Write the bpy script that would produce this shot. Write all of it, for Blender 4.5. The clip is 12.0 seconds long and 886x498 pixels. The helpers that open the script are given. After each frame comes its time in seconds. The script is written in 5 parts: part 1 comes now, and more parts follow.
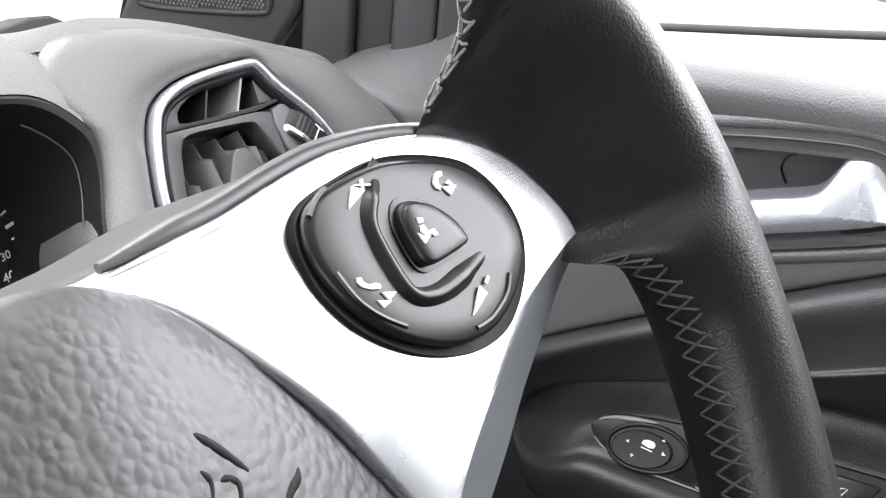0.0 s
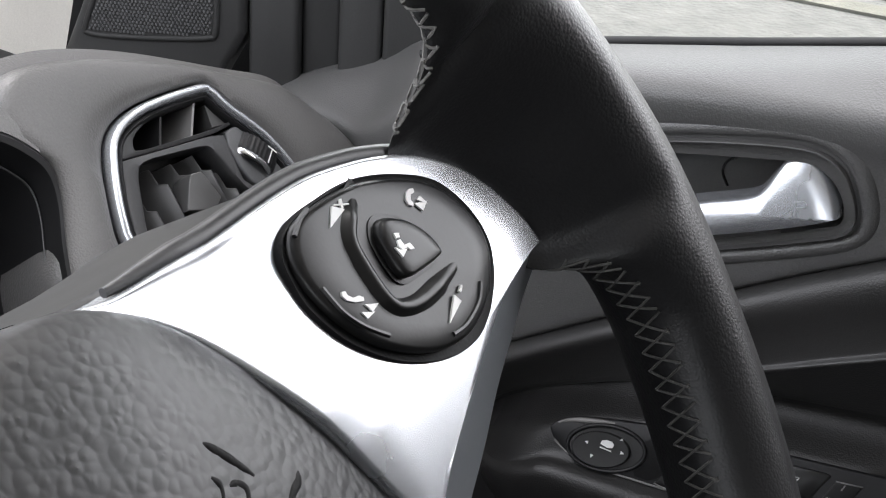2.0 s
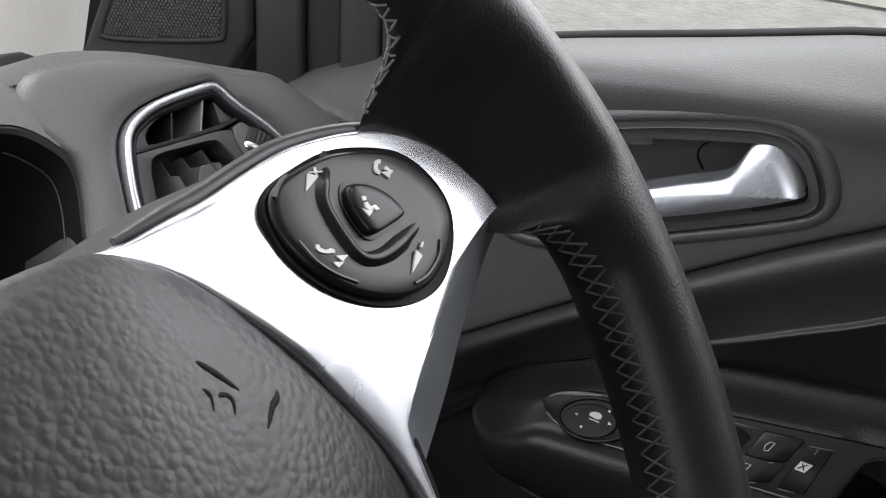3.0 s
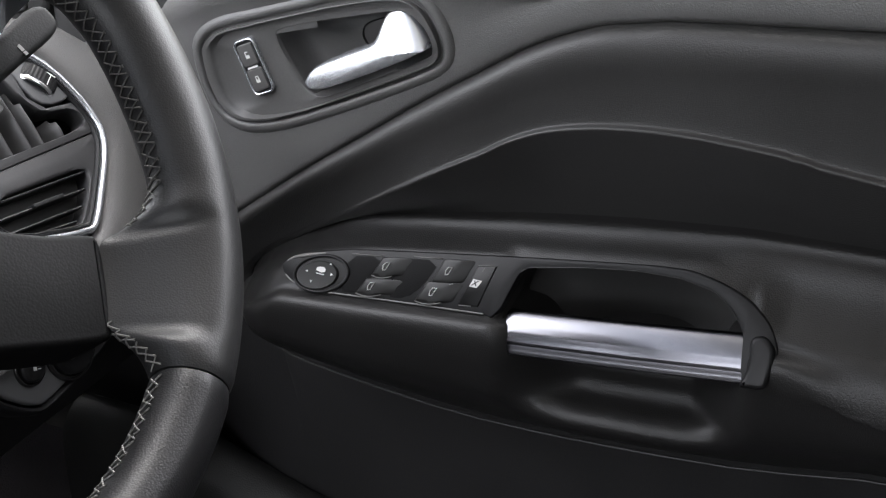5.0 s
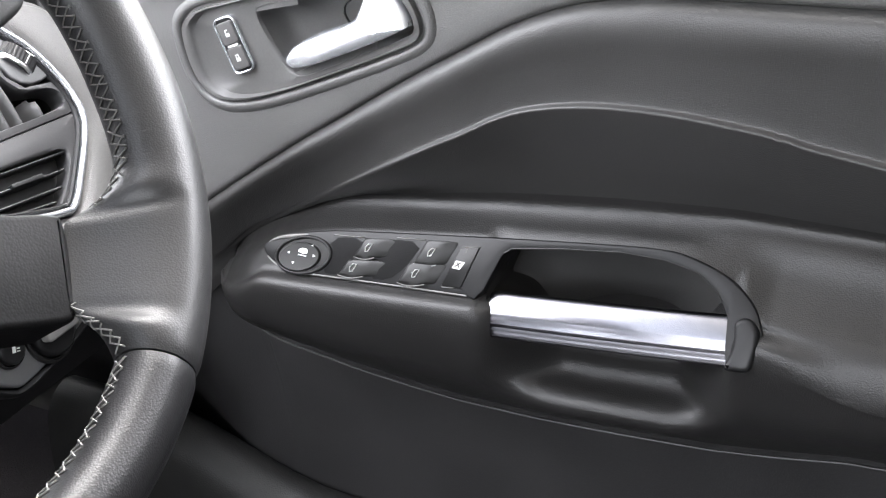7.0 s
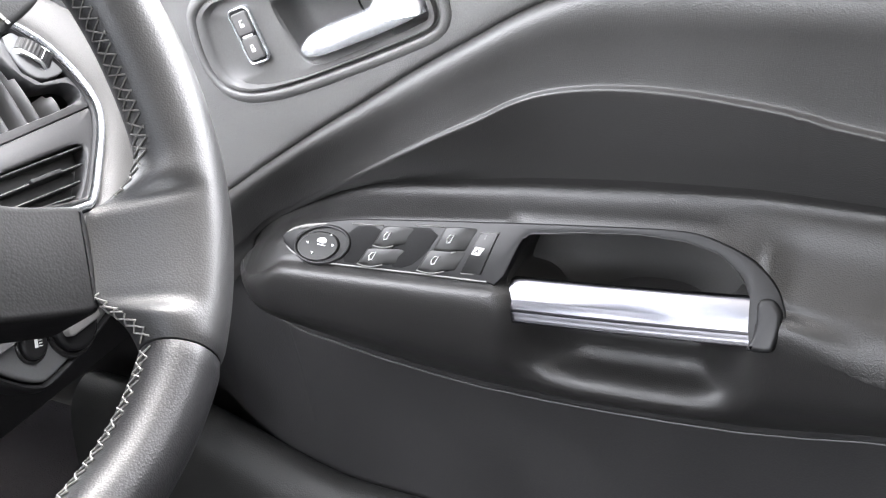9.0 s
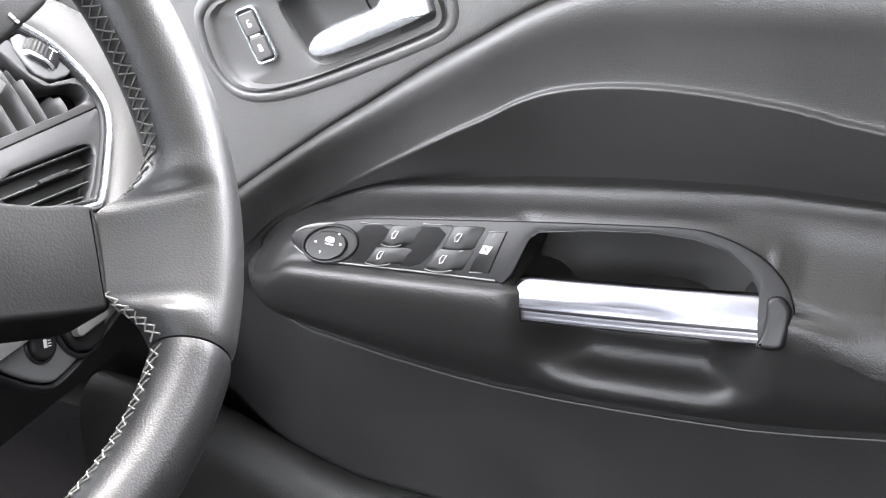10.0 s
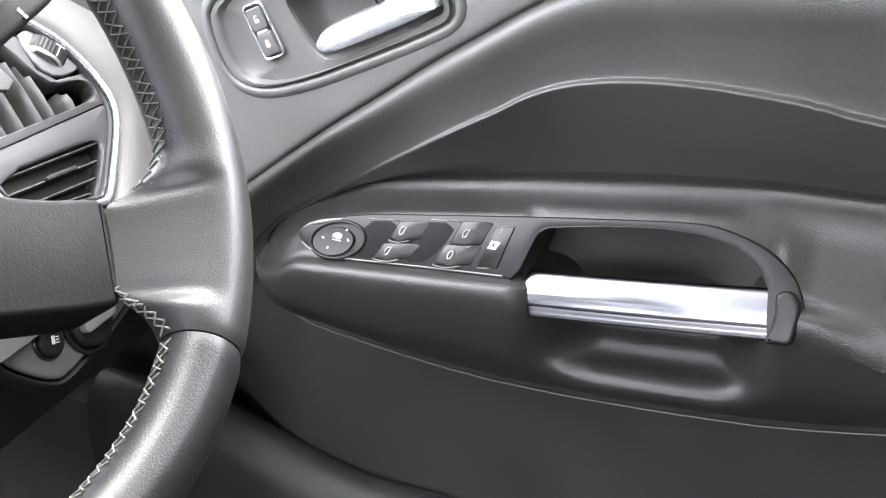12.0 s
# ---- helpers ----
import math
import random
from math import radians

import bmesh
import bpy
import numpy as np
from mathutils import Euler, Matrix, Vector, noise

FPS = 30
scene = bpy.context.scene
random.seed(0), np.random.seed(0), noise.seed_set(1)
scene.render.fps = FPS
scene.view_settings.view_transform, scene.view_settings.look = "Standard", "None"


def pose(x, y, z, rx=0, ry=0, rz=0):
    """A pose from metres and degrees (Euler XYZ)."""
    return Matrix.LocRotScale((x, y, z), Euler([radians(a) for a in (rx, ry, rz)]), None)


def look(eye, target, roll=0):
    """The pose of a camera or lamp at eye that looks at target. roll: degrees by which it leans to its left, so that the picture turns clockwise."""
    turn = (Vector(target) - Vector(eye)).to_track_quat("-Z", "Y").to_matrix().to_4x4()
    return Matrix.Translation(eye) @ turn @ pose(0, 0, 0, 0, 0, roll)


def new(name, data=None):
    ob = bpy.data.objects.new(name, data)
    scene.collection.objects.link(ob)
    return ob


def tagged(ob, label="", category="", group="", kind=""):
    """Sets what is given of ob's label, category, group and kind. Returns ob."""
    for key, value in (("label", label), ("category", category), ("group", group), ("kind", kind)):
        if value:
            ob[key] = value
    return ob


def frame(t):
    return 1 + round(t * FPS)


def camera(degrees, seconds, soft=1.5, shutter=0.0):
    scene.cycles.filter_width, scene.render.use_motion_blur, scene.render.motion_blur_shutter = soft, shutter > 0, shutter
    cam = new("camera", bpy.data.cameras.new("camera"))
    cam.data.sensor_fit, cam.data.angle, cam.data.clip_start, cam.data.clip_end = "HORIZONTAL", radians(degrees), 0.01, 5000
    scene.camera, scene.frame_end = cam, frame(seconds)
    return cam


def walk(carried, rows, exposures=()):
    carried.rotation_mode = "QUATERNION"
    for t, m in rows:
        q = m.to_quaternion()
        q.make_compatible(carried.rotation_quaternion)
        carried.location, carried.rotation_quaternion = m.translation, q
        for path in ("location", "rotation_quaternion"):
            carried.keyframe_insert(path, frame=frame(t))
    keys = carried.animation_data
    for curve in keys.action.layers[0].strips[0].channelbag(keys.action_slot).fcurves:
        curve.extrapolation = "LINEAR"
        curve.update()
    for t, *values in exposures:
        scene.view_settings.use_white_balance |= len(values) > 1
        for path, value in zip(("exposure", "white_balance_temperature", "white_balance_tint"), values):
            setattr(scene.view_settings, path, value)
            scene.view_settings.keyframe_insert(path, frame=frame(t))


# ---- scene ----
cam = camera(42.81, 12.0, 1.15)
PATH = [
    (0.0, (-0.1708, -0.0576, 1.1569), (0.5728, 0.3510, 0.6276), 4.29),
    (0.5, (-0.1711, -0.0484, 1.1536), (0.5953, 0.3322, 0.6362), 4.70),
    (1.0, (-0.1756, -0.0525, 1.1555), (0.5979, 0.3158, 0.6396), 4.66),
    (1.5, (-0.1783, -0.0581, 1.1598), (0.5952, 0.3096, 0.6435), 3.95),
    (2.0, (-0.1850, -0.0580, 1.1639), (0.5878, 0.3116, 0.6480), 3.56),
    (2.5, (-0.1897, -0.0659, 1.1657), (0.5800, 0.3094, 0.6492), 2.89),
    (2.7, (-0.1936, -0.0686, 1.1698), (0.5741, 0.3097, 0.6526), 2.58),
    (4.3, (-0.3320, -0.2797, 1.1875), (0.4407, 0.1385, 0.7100), 0.47),
    (4.5, (-0.3191, -0.3027, 1.1654), (0.4613, 0.1104, 0.6961), -0.43),
    (5.0, (-0.2872, -0.3390, 1.1276), (0.4994, 0.0697, 0.6650), -3.25),
    (5.5, (-0.2797, -0.3445, 1.1213), (0.5052, 0.0608, 0.6527), -4.11),
    (6.0, (-0.2762, -0.3420, 1.1236), (0.5067, 0.0646, 0.6527), -3.59),
    (6.5, (-0.2746, -0.3441, 1.1183), (0.5073, 0.0616, 0.6450), -3.15),
    (7.0, (-0.2758, -0.3450, 1.1218), (0.5047, 0.0602, 0.6457), -3.22),
    (7.5, (-0.2765, -0.3429, 1.1192), (0.5002, 0.0653, 0.6397), -3.71),
    (9.5, (-0.2774, -0.3424, 1.1188), (0.4927, 0.0759, 0.6370), -4.98),
    (10.0, (-0.2784, -0.3411, 1.1177), (0.4908, 0.0793, 0.6364), -5.13),
    (10.5, (-0.2782, -0.3418, 1.1198), (0.4897, 0.0804, 0.6380), -5.17),
    (11.0, (-0.2788, -0.3413, 1.1188), (0.4892, 0.0816, 0.6377), -5.21),
    (11.5, (-0.2784, -0.3406, 1.1180), (0.4880, 0.0829, 0.6349), -5.39),
    (12.0, (-0.2792, -0.3392, 1.1162), (0.4871, 0.0847, 0.6335), -5.36),
]
EXPOSURES = [(0.0, 2.72), (0.5, 2.35), (1.0, 1.88), (1.5, 1.73), (2.0, 1.55), (2.7, 1.32), (4.3, 1.28), (4.5, 1.4), (5.0, 2.15), (5.5, 2.72), (6.5, 3.32), (7.7, 3.85), (9.3, 4.10), (12.0, 4.14)]
walk(cam, [(t, look(eye, target, roll)) for t, eye, target, roll in PATH], EXPOSURES)

# ---- world and light: a bright overcast day through the car's windows ----
world = bpy.data.worlds.new("overcast_sky")
scene.world = world
world.use_nodes = True
wn = world.node_tree.nodes
sky = wn.new("ShaderNodeTexSky")
sky.sky_type = "NISHITA"
sky.sun_disc = False
sky.sun_elevation = radians(59)
sky.sun_rotation = radians(61)
sky.air_density, sky.dust_density, sky.ozone_density = 1.0, 4.0, 1.0
soften = wn.new("ShaderNodeHueSaturation")
soften.inputs["Saturation"].default_value = 0.35
world.node_tree.links.new(sky.outputs[0], soften.inputs["Color"])
world.node_tree.links.new(soften.outputs[0], wn["Background"].inputs[0])
wn["Background"].inputs[1].default_value = 0.15
sun_data = bpy.data.lights.new("sun", "SUN")
sun_data.energy, sun_data.angle, sun_data.color = 0.9, radians(40), (1.0, 1.0, 1.02)
sun = new("sun", sun_data)
sun.matrix_world = look((0.45, 0.25, 0.86), (0, 0, 0))


def window_light(name, at, towards, wide, tall, watts):
    """The sky's light through one of the car's window openings."""
    data = bpy.data.lights.new(name, "AREA")
    data.shape, data.size, data.size_y, data.energy, data.color = "RECTANGLE", wide, tall, watts, (0.99, 0.98, 1.02)
    lamp = new(name, data)
    lamp.matrix_world = look(at, towards)


window_light("windscreen_light", (-0.45, 0.52, 1.24), (-0.45, 0.30, 0.60), 1.3, 0.7, 3.4)
window_light("passenger_window_light", (-1.30, -0.20, 1.22), (0.0, -0.20, 0.95), 1.0, 0.36, 1.1)
window_light("driver_window_light", (0.372, -0.13, 1.215), (-0.30, -0.06, 1.10), 0.7, 0.34, 1.8)


# ---- materials ----
def material(name, colour, rough=0.5, metal=0.0, grain=0.0, cell=0.0015, mottle=0.15, coat=0.0, fine=0.0, spec=0.5):
    """A surface with a pebbled grain (cell metres wide, grain metres deep), slow mottling and fine wear."""
    m = bpy.data.materials.new(name)
    m.use_nodes = True
    nt, links = m.node_tree.nodes, m.node_tree.links
    b = nt["Principled BSDF"]
    b.inputs["Metallic"].default_value = metal
    b.inputs["Specular IOR Level"].default_value = spec
    b.inputs["Coat Weight"].default_value = coat
    b.inputs["Coat Roughness"].default_value = 0.12
    at = nt.new("ShaderNodeTexCoord")
    slow = nt.new("ShaderNodeTexNoise")
    slow.inputs["Scale"].default_value, slow.inputs["Detail"].default_value = 14.0, 5.0
    links.new(at.outputs["Object"], slow.inputs["Vector"])
    dust = nt.new("ShaderNodeTexNoise")
    dust.inputs["Scale"].default_value, dust.inputs["Detail"].default_value = 900.0, 3.0
    links.new(at.outputs["Object"], dust.inputs["Vector"])
    both = nt.new("ShaderNodeMath")
    both.operation = "ADD"
    links.new(slow.outputs["Fac"], both.inputs[0])
    links.new(dust.outputs["Fac"], both.inputs[1])
    spread = nt.new("ShaderNodeMapRange")
    spread.inputs["From Min"].default_value, spread.inputs["From Max"].default_value = 0.7, 1.3
    spread.inputs["To Min"].default_value, spread.inputs["To Max"].default_value = 1 - mottle, 1 + mottle
    links.new(both.outputs[0], spread.inputs["Value"])
    tint = nt.new("ShaderNodeVectorMath")
    tint.operation = "SCALE"
    tint.inputs[0].default_value = colour
    links.new(spread.outputs[0], tint.inputs["Scale"])
    links.new(tint.outputs[0], b.inputs["Base Color"])
    wear = nt.new("ShaderNodeMapRange")
    wear.inputs["From Min"].default_value, wear.inputs["From Max"].default_value = 0.3, 0.7
    wear.inputs["To Min"].default_value, wear.inputs["To Max"].default_value = rough * (0.88 if metal < 0.5 else 0.97), min(1.0, rough * (1.12 if metal < 0.5 else 1.03))
    links.new(slow.outputs["Fac"], wear.inputs["Value"])
    links.new(wear.outputs[0], b.inputs["Roughness"])
    if grain:
        warp = nt.new("ShaderNodeTexNoise")
        warp.inputs["Scale"].default_value = 0.35 / cell
        links.new(at.outputs["Object"], warp.inputs["Vector"])
        shift = nt.new("ShaderNodeVectorMath")
        shift.operation = "MULTIPLY_ADD"
        shift.inputs[1].default_value = (cell * 0.8,) * 3
        links.new(warp.outputs["Color"], shift.inputs[0])
        links.new(at.outputs["Object"], shift.inputs[2])
        cells = nt.new("ShaderNodeTexVoronoi")
        cells.feature = "SMOOTH_F1"
        cells.inputs["Scale"].default_value = 1.0 / cell
        cells.inputs["Smoothness"].default_value = 0.35
        links.new(shift.outputs[0], cells.inputs["Vector"])
        bump = nt.new("ShaderNodeBump")
        bump.invert = True
        bump.inputs["Strength"].default_value = 0.75
        bump.inputs["Distance"].default_value = grain
        links.new(cells.outputs["Distance"], bump.inputs["Height"])
        links.new(bump.outputs[0], b.inputs["Normal"])
    elif fine:
        bump = nt.new("ShaderNodeBump")
        bump.inputs["Strength"].default_value = 0.6
        bump.inputs["Distance"].default_value = fine
        links.new(dust.outputs["Fac"], bump.inputs["Height"])
        links.new(bump.outputs[0], b.inputs["Normal"])
    return m


RIM_LEATHER = material("smooth_black_leather", (0.015, 0.015, 0.0155), 0.40, grain=0.00010, cell=0.0008, mottle=0.2, spec=0.36)
WORN_LEATHER = material("worn_black_leather", (0.0115, 0.0115, 0.0123), 0.42, grain=0.00012, cell=0.0008, mottle=0.2, spec=0.24)
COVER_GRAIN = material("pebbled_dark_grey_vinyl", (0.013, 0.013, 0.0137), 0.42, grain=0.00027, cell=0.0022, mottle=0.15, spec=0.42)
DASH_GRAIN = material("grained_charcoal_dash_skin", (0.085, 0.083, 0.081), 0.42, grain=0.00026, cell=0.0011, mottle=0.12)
DOOR_GRAIN = material("grained_charcoal_door_skin", (0.082, 0.081, 0.080), 0.38, grain=0.00026, cell=0.0010, mottle=0.12)
# Armrest skin made lighter: light on the insert is put into its colour
INSERT_GRAIN = material("lit_armrest_skin", (0.028, 0.0275, 0.027), 0.40, grain=0.00020, cell=0.0009, mottle=0.12, spec=0.4)
ARM_GRAIN = material("soft_black_armrest_skin", (0.0150, 0.0146, 0.0144), 0.37, grain=0.00020, cell=0.0009, mottle=0.12, spec=0.36)
LOW_PLASTIC = material("hard_dark_grey_plastic", (0.023, 0.0225, 0.023), 0.6, spec=0.3, grain=0.0002, cell=0.0016, mottle=0.15)
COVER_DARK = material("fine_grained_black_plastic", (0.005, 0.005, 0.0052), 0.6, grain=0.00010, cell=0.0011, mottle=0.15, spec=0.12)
VENT_FACE = material("satin_charcoal_vent_plastic", (0.042, 0.042, 0.043), 0.42, spec=0.35, fine=0.00004, mottle=0.12)
PILLAR_BLACK = material("satin_charcoal_pillar_plastic", (0.028, 0.028, 0.028), 0.5, spec=0.3, fine=0.00004, mottle=0.12)
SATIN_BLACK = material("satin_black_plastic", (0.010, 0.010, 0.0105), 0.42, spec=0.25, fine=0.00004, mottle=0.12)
GREY_PLASTIC = material("satin_grey_plastic", (0.135, 0.132, 0.128), 0.45, spec=0.4, fine=0.00004, mottle=0.08)
BLADE_GREY = material("dark_grey_blade_plastic", (0.048, 0.0475, 0.047), 0.40, spec=0.45, fine=0.00004, mottle=0.08)
HANDLE_BLACK = material("satin_black_handle_plastic", (0.072, 0.071, 0.070), 0.42, spec=0.45, fine=0.00004, mottle=0.1)
SILL_GREY = material("scuffed_sill_plastic", (0.020, 0.020, 0.0195), 0.5, spec=0.25, grain=0.0002, cell=0.0014, mottle=0.25)
PANEL_GREY = material("satin_panel_plastic", (0.075, 0.076, 0.078), 0.40, spec=0.4, fine=0.00004, mottle=0.1)
CUP_MATT = material("matt_dark_cup_plastic", (0.034, 0.0335, 0.033), 0.75, spec=0.25, fine=0.00004, mottle=0.1)
PAD_BLACK = material("satin_black_button_plastic", (0.011, 0.011, 0.011), 0.33, spec=0.28, fine=0.00003, mottle=0.08)
SHOULDER = material("dark_grey_spoke_plastic", (0.040, 0.040, 0.041), 0.40, spec=0.4, fine=0.00004, mottle=0.1)
GLOSS_BLACK = material("gloss_black_plastic", (0.012, 0.012, 0.012), 0.18, fine=0.00001, mottle=0.1)
GLOSS_DEEP = material("deep_black_plastic", (0.006, 0.006, 0.006), 0.3, fine=0.00001, mottle=0.1, spec=0.25)
KEY_GREY = material("soft_grey_button_plastic", (0.011, 0.011, 0.0108), 0.40, spec=0.36, fine=0.00003, mottle=0.08)
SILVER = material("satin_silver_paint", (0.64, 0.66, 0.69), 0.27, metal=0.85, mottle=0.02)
# SILVER darkened: the shade on the spoke flank is in the colour
SILVER_SHADE = material("shaded_satin_silver", (0.46, 0.49, 0.52), 0.34, metal=0.85, mottle=0.03)
CHROME = material("brushed_chrome", (0.19, 0.19, 0.207), 0.22, metal=1.0, fine=0.00001, mottle=0.03)
BRIGHT = material("bright_chrome", (0.86, 0.86, 0.87), 0.1, metal=1.0, mottle=0.02)
THREAD = material("grey_thread", (0.075, 0.073, 0.069), 0.8, fine=0.0001, mottle=0.25)
WORN_THREAD = material("pale_frayed_thread", (0.15, 0.147, 0.14), 0.9, fine=0.0003, mottle=0.3)
WHITE_INK = material("white_ink", (0.62, 0.62, 0.61), 0.5, mottle=0.03)
BLUE_ENAMEL = material("blue_enamel", (0.01, 0.03, 0.16), 0.15, coat=0.6, mottle=0.05)
PALE_TRIM = material("pale_beige_woven_trim", (0.62, 0.60, 0.55), 0.85, fine=0.0002, mottle=0.06)
RUBBER = material("black_rubber", (0.012, 0.012, 0.012), 0.7, fine=0.0001, mottle=0.15)
CARPET = material("black_carpet", (0.013, 0.012, 0.013), 0.95, grain=0.001, cell=0.002, mottle=0.3, spec=0.08)
ASPHALT = material("pale_weathered_asphalt", (0.20, 0.195, 0.182), 0.9, grain=0.006, cell=0.02, mottle=0.3)
PAVER = material("weathered_paving_brick", (0.22, 0.21, 0.175), 0.85, grain=0.003, cell=0.01, mottle=0.3)


def glass_material():
    m = bpy.data.materials.new("window_glass")
    m.use_nodes = True
    nt, links = m.node_tree.nodes, m.node_tree.links
    clear, gloss, mix, edge = (nt.new("ShaderNodeBsdf" + n) for n in ("Transparent", "Glossy")), None, nt.new("ShaderNodeMixShader"), nt.new("ShaderNodeFresnel")
    clear, gloss = clear
    clear.inputs[0].default_value = (0.93, 0.96, 0.94, 1)
    gloss.inputs["Roughness"].default_value = 0.02
    links.new(edge.outputs[0], mix.inputs[0])
    links.new(clear.outputs[0], mix.inputs[1])
    links.new(gloss.outputs[0], mix.inputs[2])
    links.new(mix.outputs[0], nt["Material Output"].inputs[0])
    return m


GLASS = glass_material()


# ---- helpers for building ----
def thing(name, at, label, category, group="", kind=""):
    ob = new(name)
    ob.empty_display_size = 0.05
    ob.location = at
    bpy.context.view_layer.update()
    return tagged(ob, label, category, group, kind)


def hang(ob, parent):
    """Puts a part, built in place, under its thing or part."""
    if parent:
        ob.parent = parent
        ob.matrix_parent_inverse = Matrix() if parent.parent else parent.matrix_basis.inverted()


def finish(name, verts, faces, mat, parent=None, label="", smooth=True):
    me = bpy.data.meshes.new(name)
    me.from_pydata([tuple(float(c) for c in v) for v in verts], [], faces)
    bm = bmesh.new()
    bm.from_mesh(me)
    bmesh.ops.recalc_face_normals(bm, faces=bm.faces)
    for e in bm.edges:
        if len(e.link_faces) == 2 and e.calc_face_angle(0.0) > radians(50):
            e.smooth = False
    bm.to_mesh(me)
    bm.free()
    me.polygons.foreach_set("use_smooth", [smooth] * len(me.polygons))
    me.materials.append(mat)
    ob = new(name, me)
    hang(ob, parent)
    return tagged(ob, label)


class Frame:
    """A flat working frame: origin, two directions along it and the one out of it."""

    def __init__(self, origin, ex, ey):
        self.o, self.x = Vector(origin), Vector(ex).normalized()
        self.z = self.x.cross(Vector(ey)).normalized()
        self.y = self.z.cross(self.x)
        self.size = 1.0

    def at(self, u, v, d=0.0):
        return self.o + (self.x * float(u) + self.y * float(v) + self.z * float(d)) * self.size

    def inside(self, u, v, d=0.0, turn=0.0):
        c, s = math.cos(radians(turn)), math.sin(radians(turn))
        f = Frame(self.at(u, v, d), self.x, self.y)
        f.size = self.size
        f.x, f.y = c * self.x + s * self.y, c * self.y - s * self.x
        return f


def spline(points, steps=6, closed=False):
    """A smooth curve through the points."""
    p = [np.array(q, float) for q in points]
    n = len(p)
    out = []
    for i in range(n if closed else n - 1):
        a, b, c, d = (p[(i + k) % n] if closed else p[min(max(i + k, 0), n - 1)] for k in (-1, 0, 1, 2))
        for s in range(steps):
            t = s / steps
            out.append(0.5 * (2 * b + (c - a) * t + (2 * a - 5 * b + 4 * c - d) * t * t + (3 * b - a - 3 * c + d) * t ** 3))
    if not closed:
        out.append(p[-1])
    return out


def cut_corners(points, rounds=2, closed=False):
    """Chaikin's rounding of a broken line."""
    p = [np.array(q, float) for q in points]
    for _ in range(rounds):
        n, out = len(p), []
        if not closed:
            out.append(p[0])
        for i in range(n if closed else n - 1):
            a, b = p[i], p[(i + 1) % n]
            out += [0.75 * a + 0.25 * b, 0.25 * a + 0.75 * b]
        if not closed:
            out.append(p[-1])
        p = out
    return p


def grid(name, rows, mat, parent=None, label="", wrap=False, caps=False, smooth=True, skip=None):
    """A skin through rows of points of one length."""
    k = len(rows[0])
    verts = [v for r in rows for v in r]
    faces = []
    for i in range(len(rows) - 1):
        for j in range(k if wrap else k - 1):
            j2 = (j + 1) % k
            if skip and skip(verts[i * k + j]) and skip(verts[(i + 1) * k + j2]):
                continue
            faces.append((i * k + j, i * k + j2, (i + 1) * k + j2, (i + 1) * k + j))
    if caps:
        faces.append(tuple(range(k)))
        faces.append(tuple((len(rows) - 1) * k + j for j in reversed(range(k))))
    return finish(name, verts, faces, mat, parent, label, smooth)


def pillow(name, frame_, outline, layers, mat, parent=None, label="", centre=None, base=True, lift=None):
    """A solid on an outline: layers of (share of the way to the centre, height)."""
    pts = np.array(outline, float)
    c = np.array(centre) if centre is not None else pts.mean(0)
    verts, faces, n = [], [], len(pts)
    for share, h in layers:
        ring = pts + (c - pts) * share
        verts += [frame_.at(u, v, h + (lift(u, v) if lift else 0.0)) for u, v in ring]
    for i in range(len(layers) - 1):
        for j in range(n):
            j2 = (j + 1) % n
            faces.append((i * n + j, i * n + j2, (i + 1) * n + j2, (i + 1) * n + j))
    verts.append(frame_.at(c[0], c[1], layers[-1][1] + (lift(*c) if lift else 0.0)))
    last, mid = (len(layers) - 1) * n, len(verts) - 1
    faces += [(last + j, last + (j + 1) % n, mid) for j in range(n)]
    if base:
        faces.append(tuple(reversed(range(n))))
    return finish(name, verts, faces, mat, parent, label)


def inset(outline, d):
    """The outline moved inwards by d."""
    pts = np.array(outline, float)
    nxt, prv = np.roll(pts, -1, 0), np.roll(pts, 1, 0)
    t = nxt - prv
    nrm = np.stack([-t[:, 1], t[:, 0]], 1) / (np.linalg.norm(t, axis=1)[:, None] + 1e-12)
    area = 0.5 * np.sum(pts[:, 0] * nxt[:, 1] - nxt[:, 0] * pts[:, 1])
    return pts + nrm * (d if area > 0 else -d)


def plate(name, frame_, outline, low, high, round_, mat, parent=None, label=""):
    """A flat plate with a rounded upper edge."""
    rings = [(0.0, low)] + [(round_ * (1 - math.cos(a)), high - round_ + round_ * math.sin(a)) for a in (0, 0.4, 0.8, 1.2, math.pi / 2)]
    verts, faces, n = [], [], len(outline)
    for d, h in rings:
        verts += [frame_.at(u, v, h) for u, v in (inset(outline, d) if d else np.array(outline, float))]
    for i in range(len(rings) - 1):
        for j in range(n):
            j2 = (j + 1) % n
            faces.append((i * n + j, i * n + j2, (i + 1) * n + j2, (i + 1) * n + j))
    faces.append(tuple((len(rings) - 1) * n + j for j in range(n)))
    faces.append(tuple(reversed(range(n))))
    return finish(name, verts, faces, mat, parent, label)


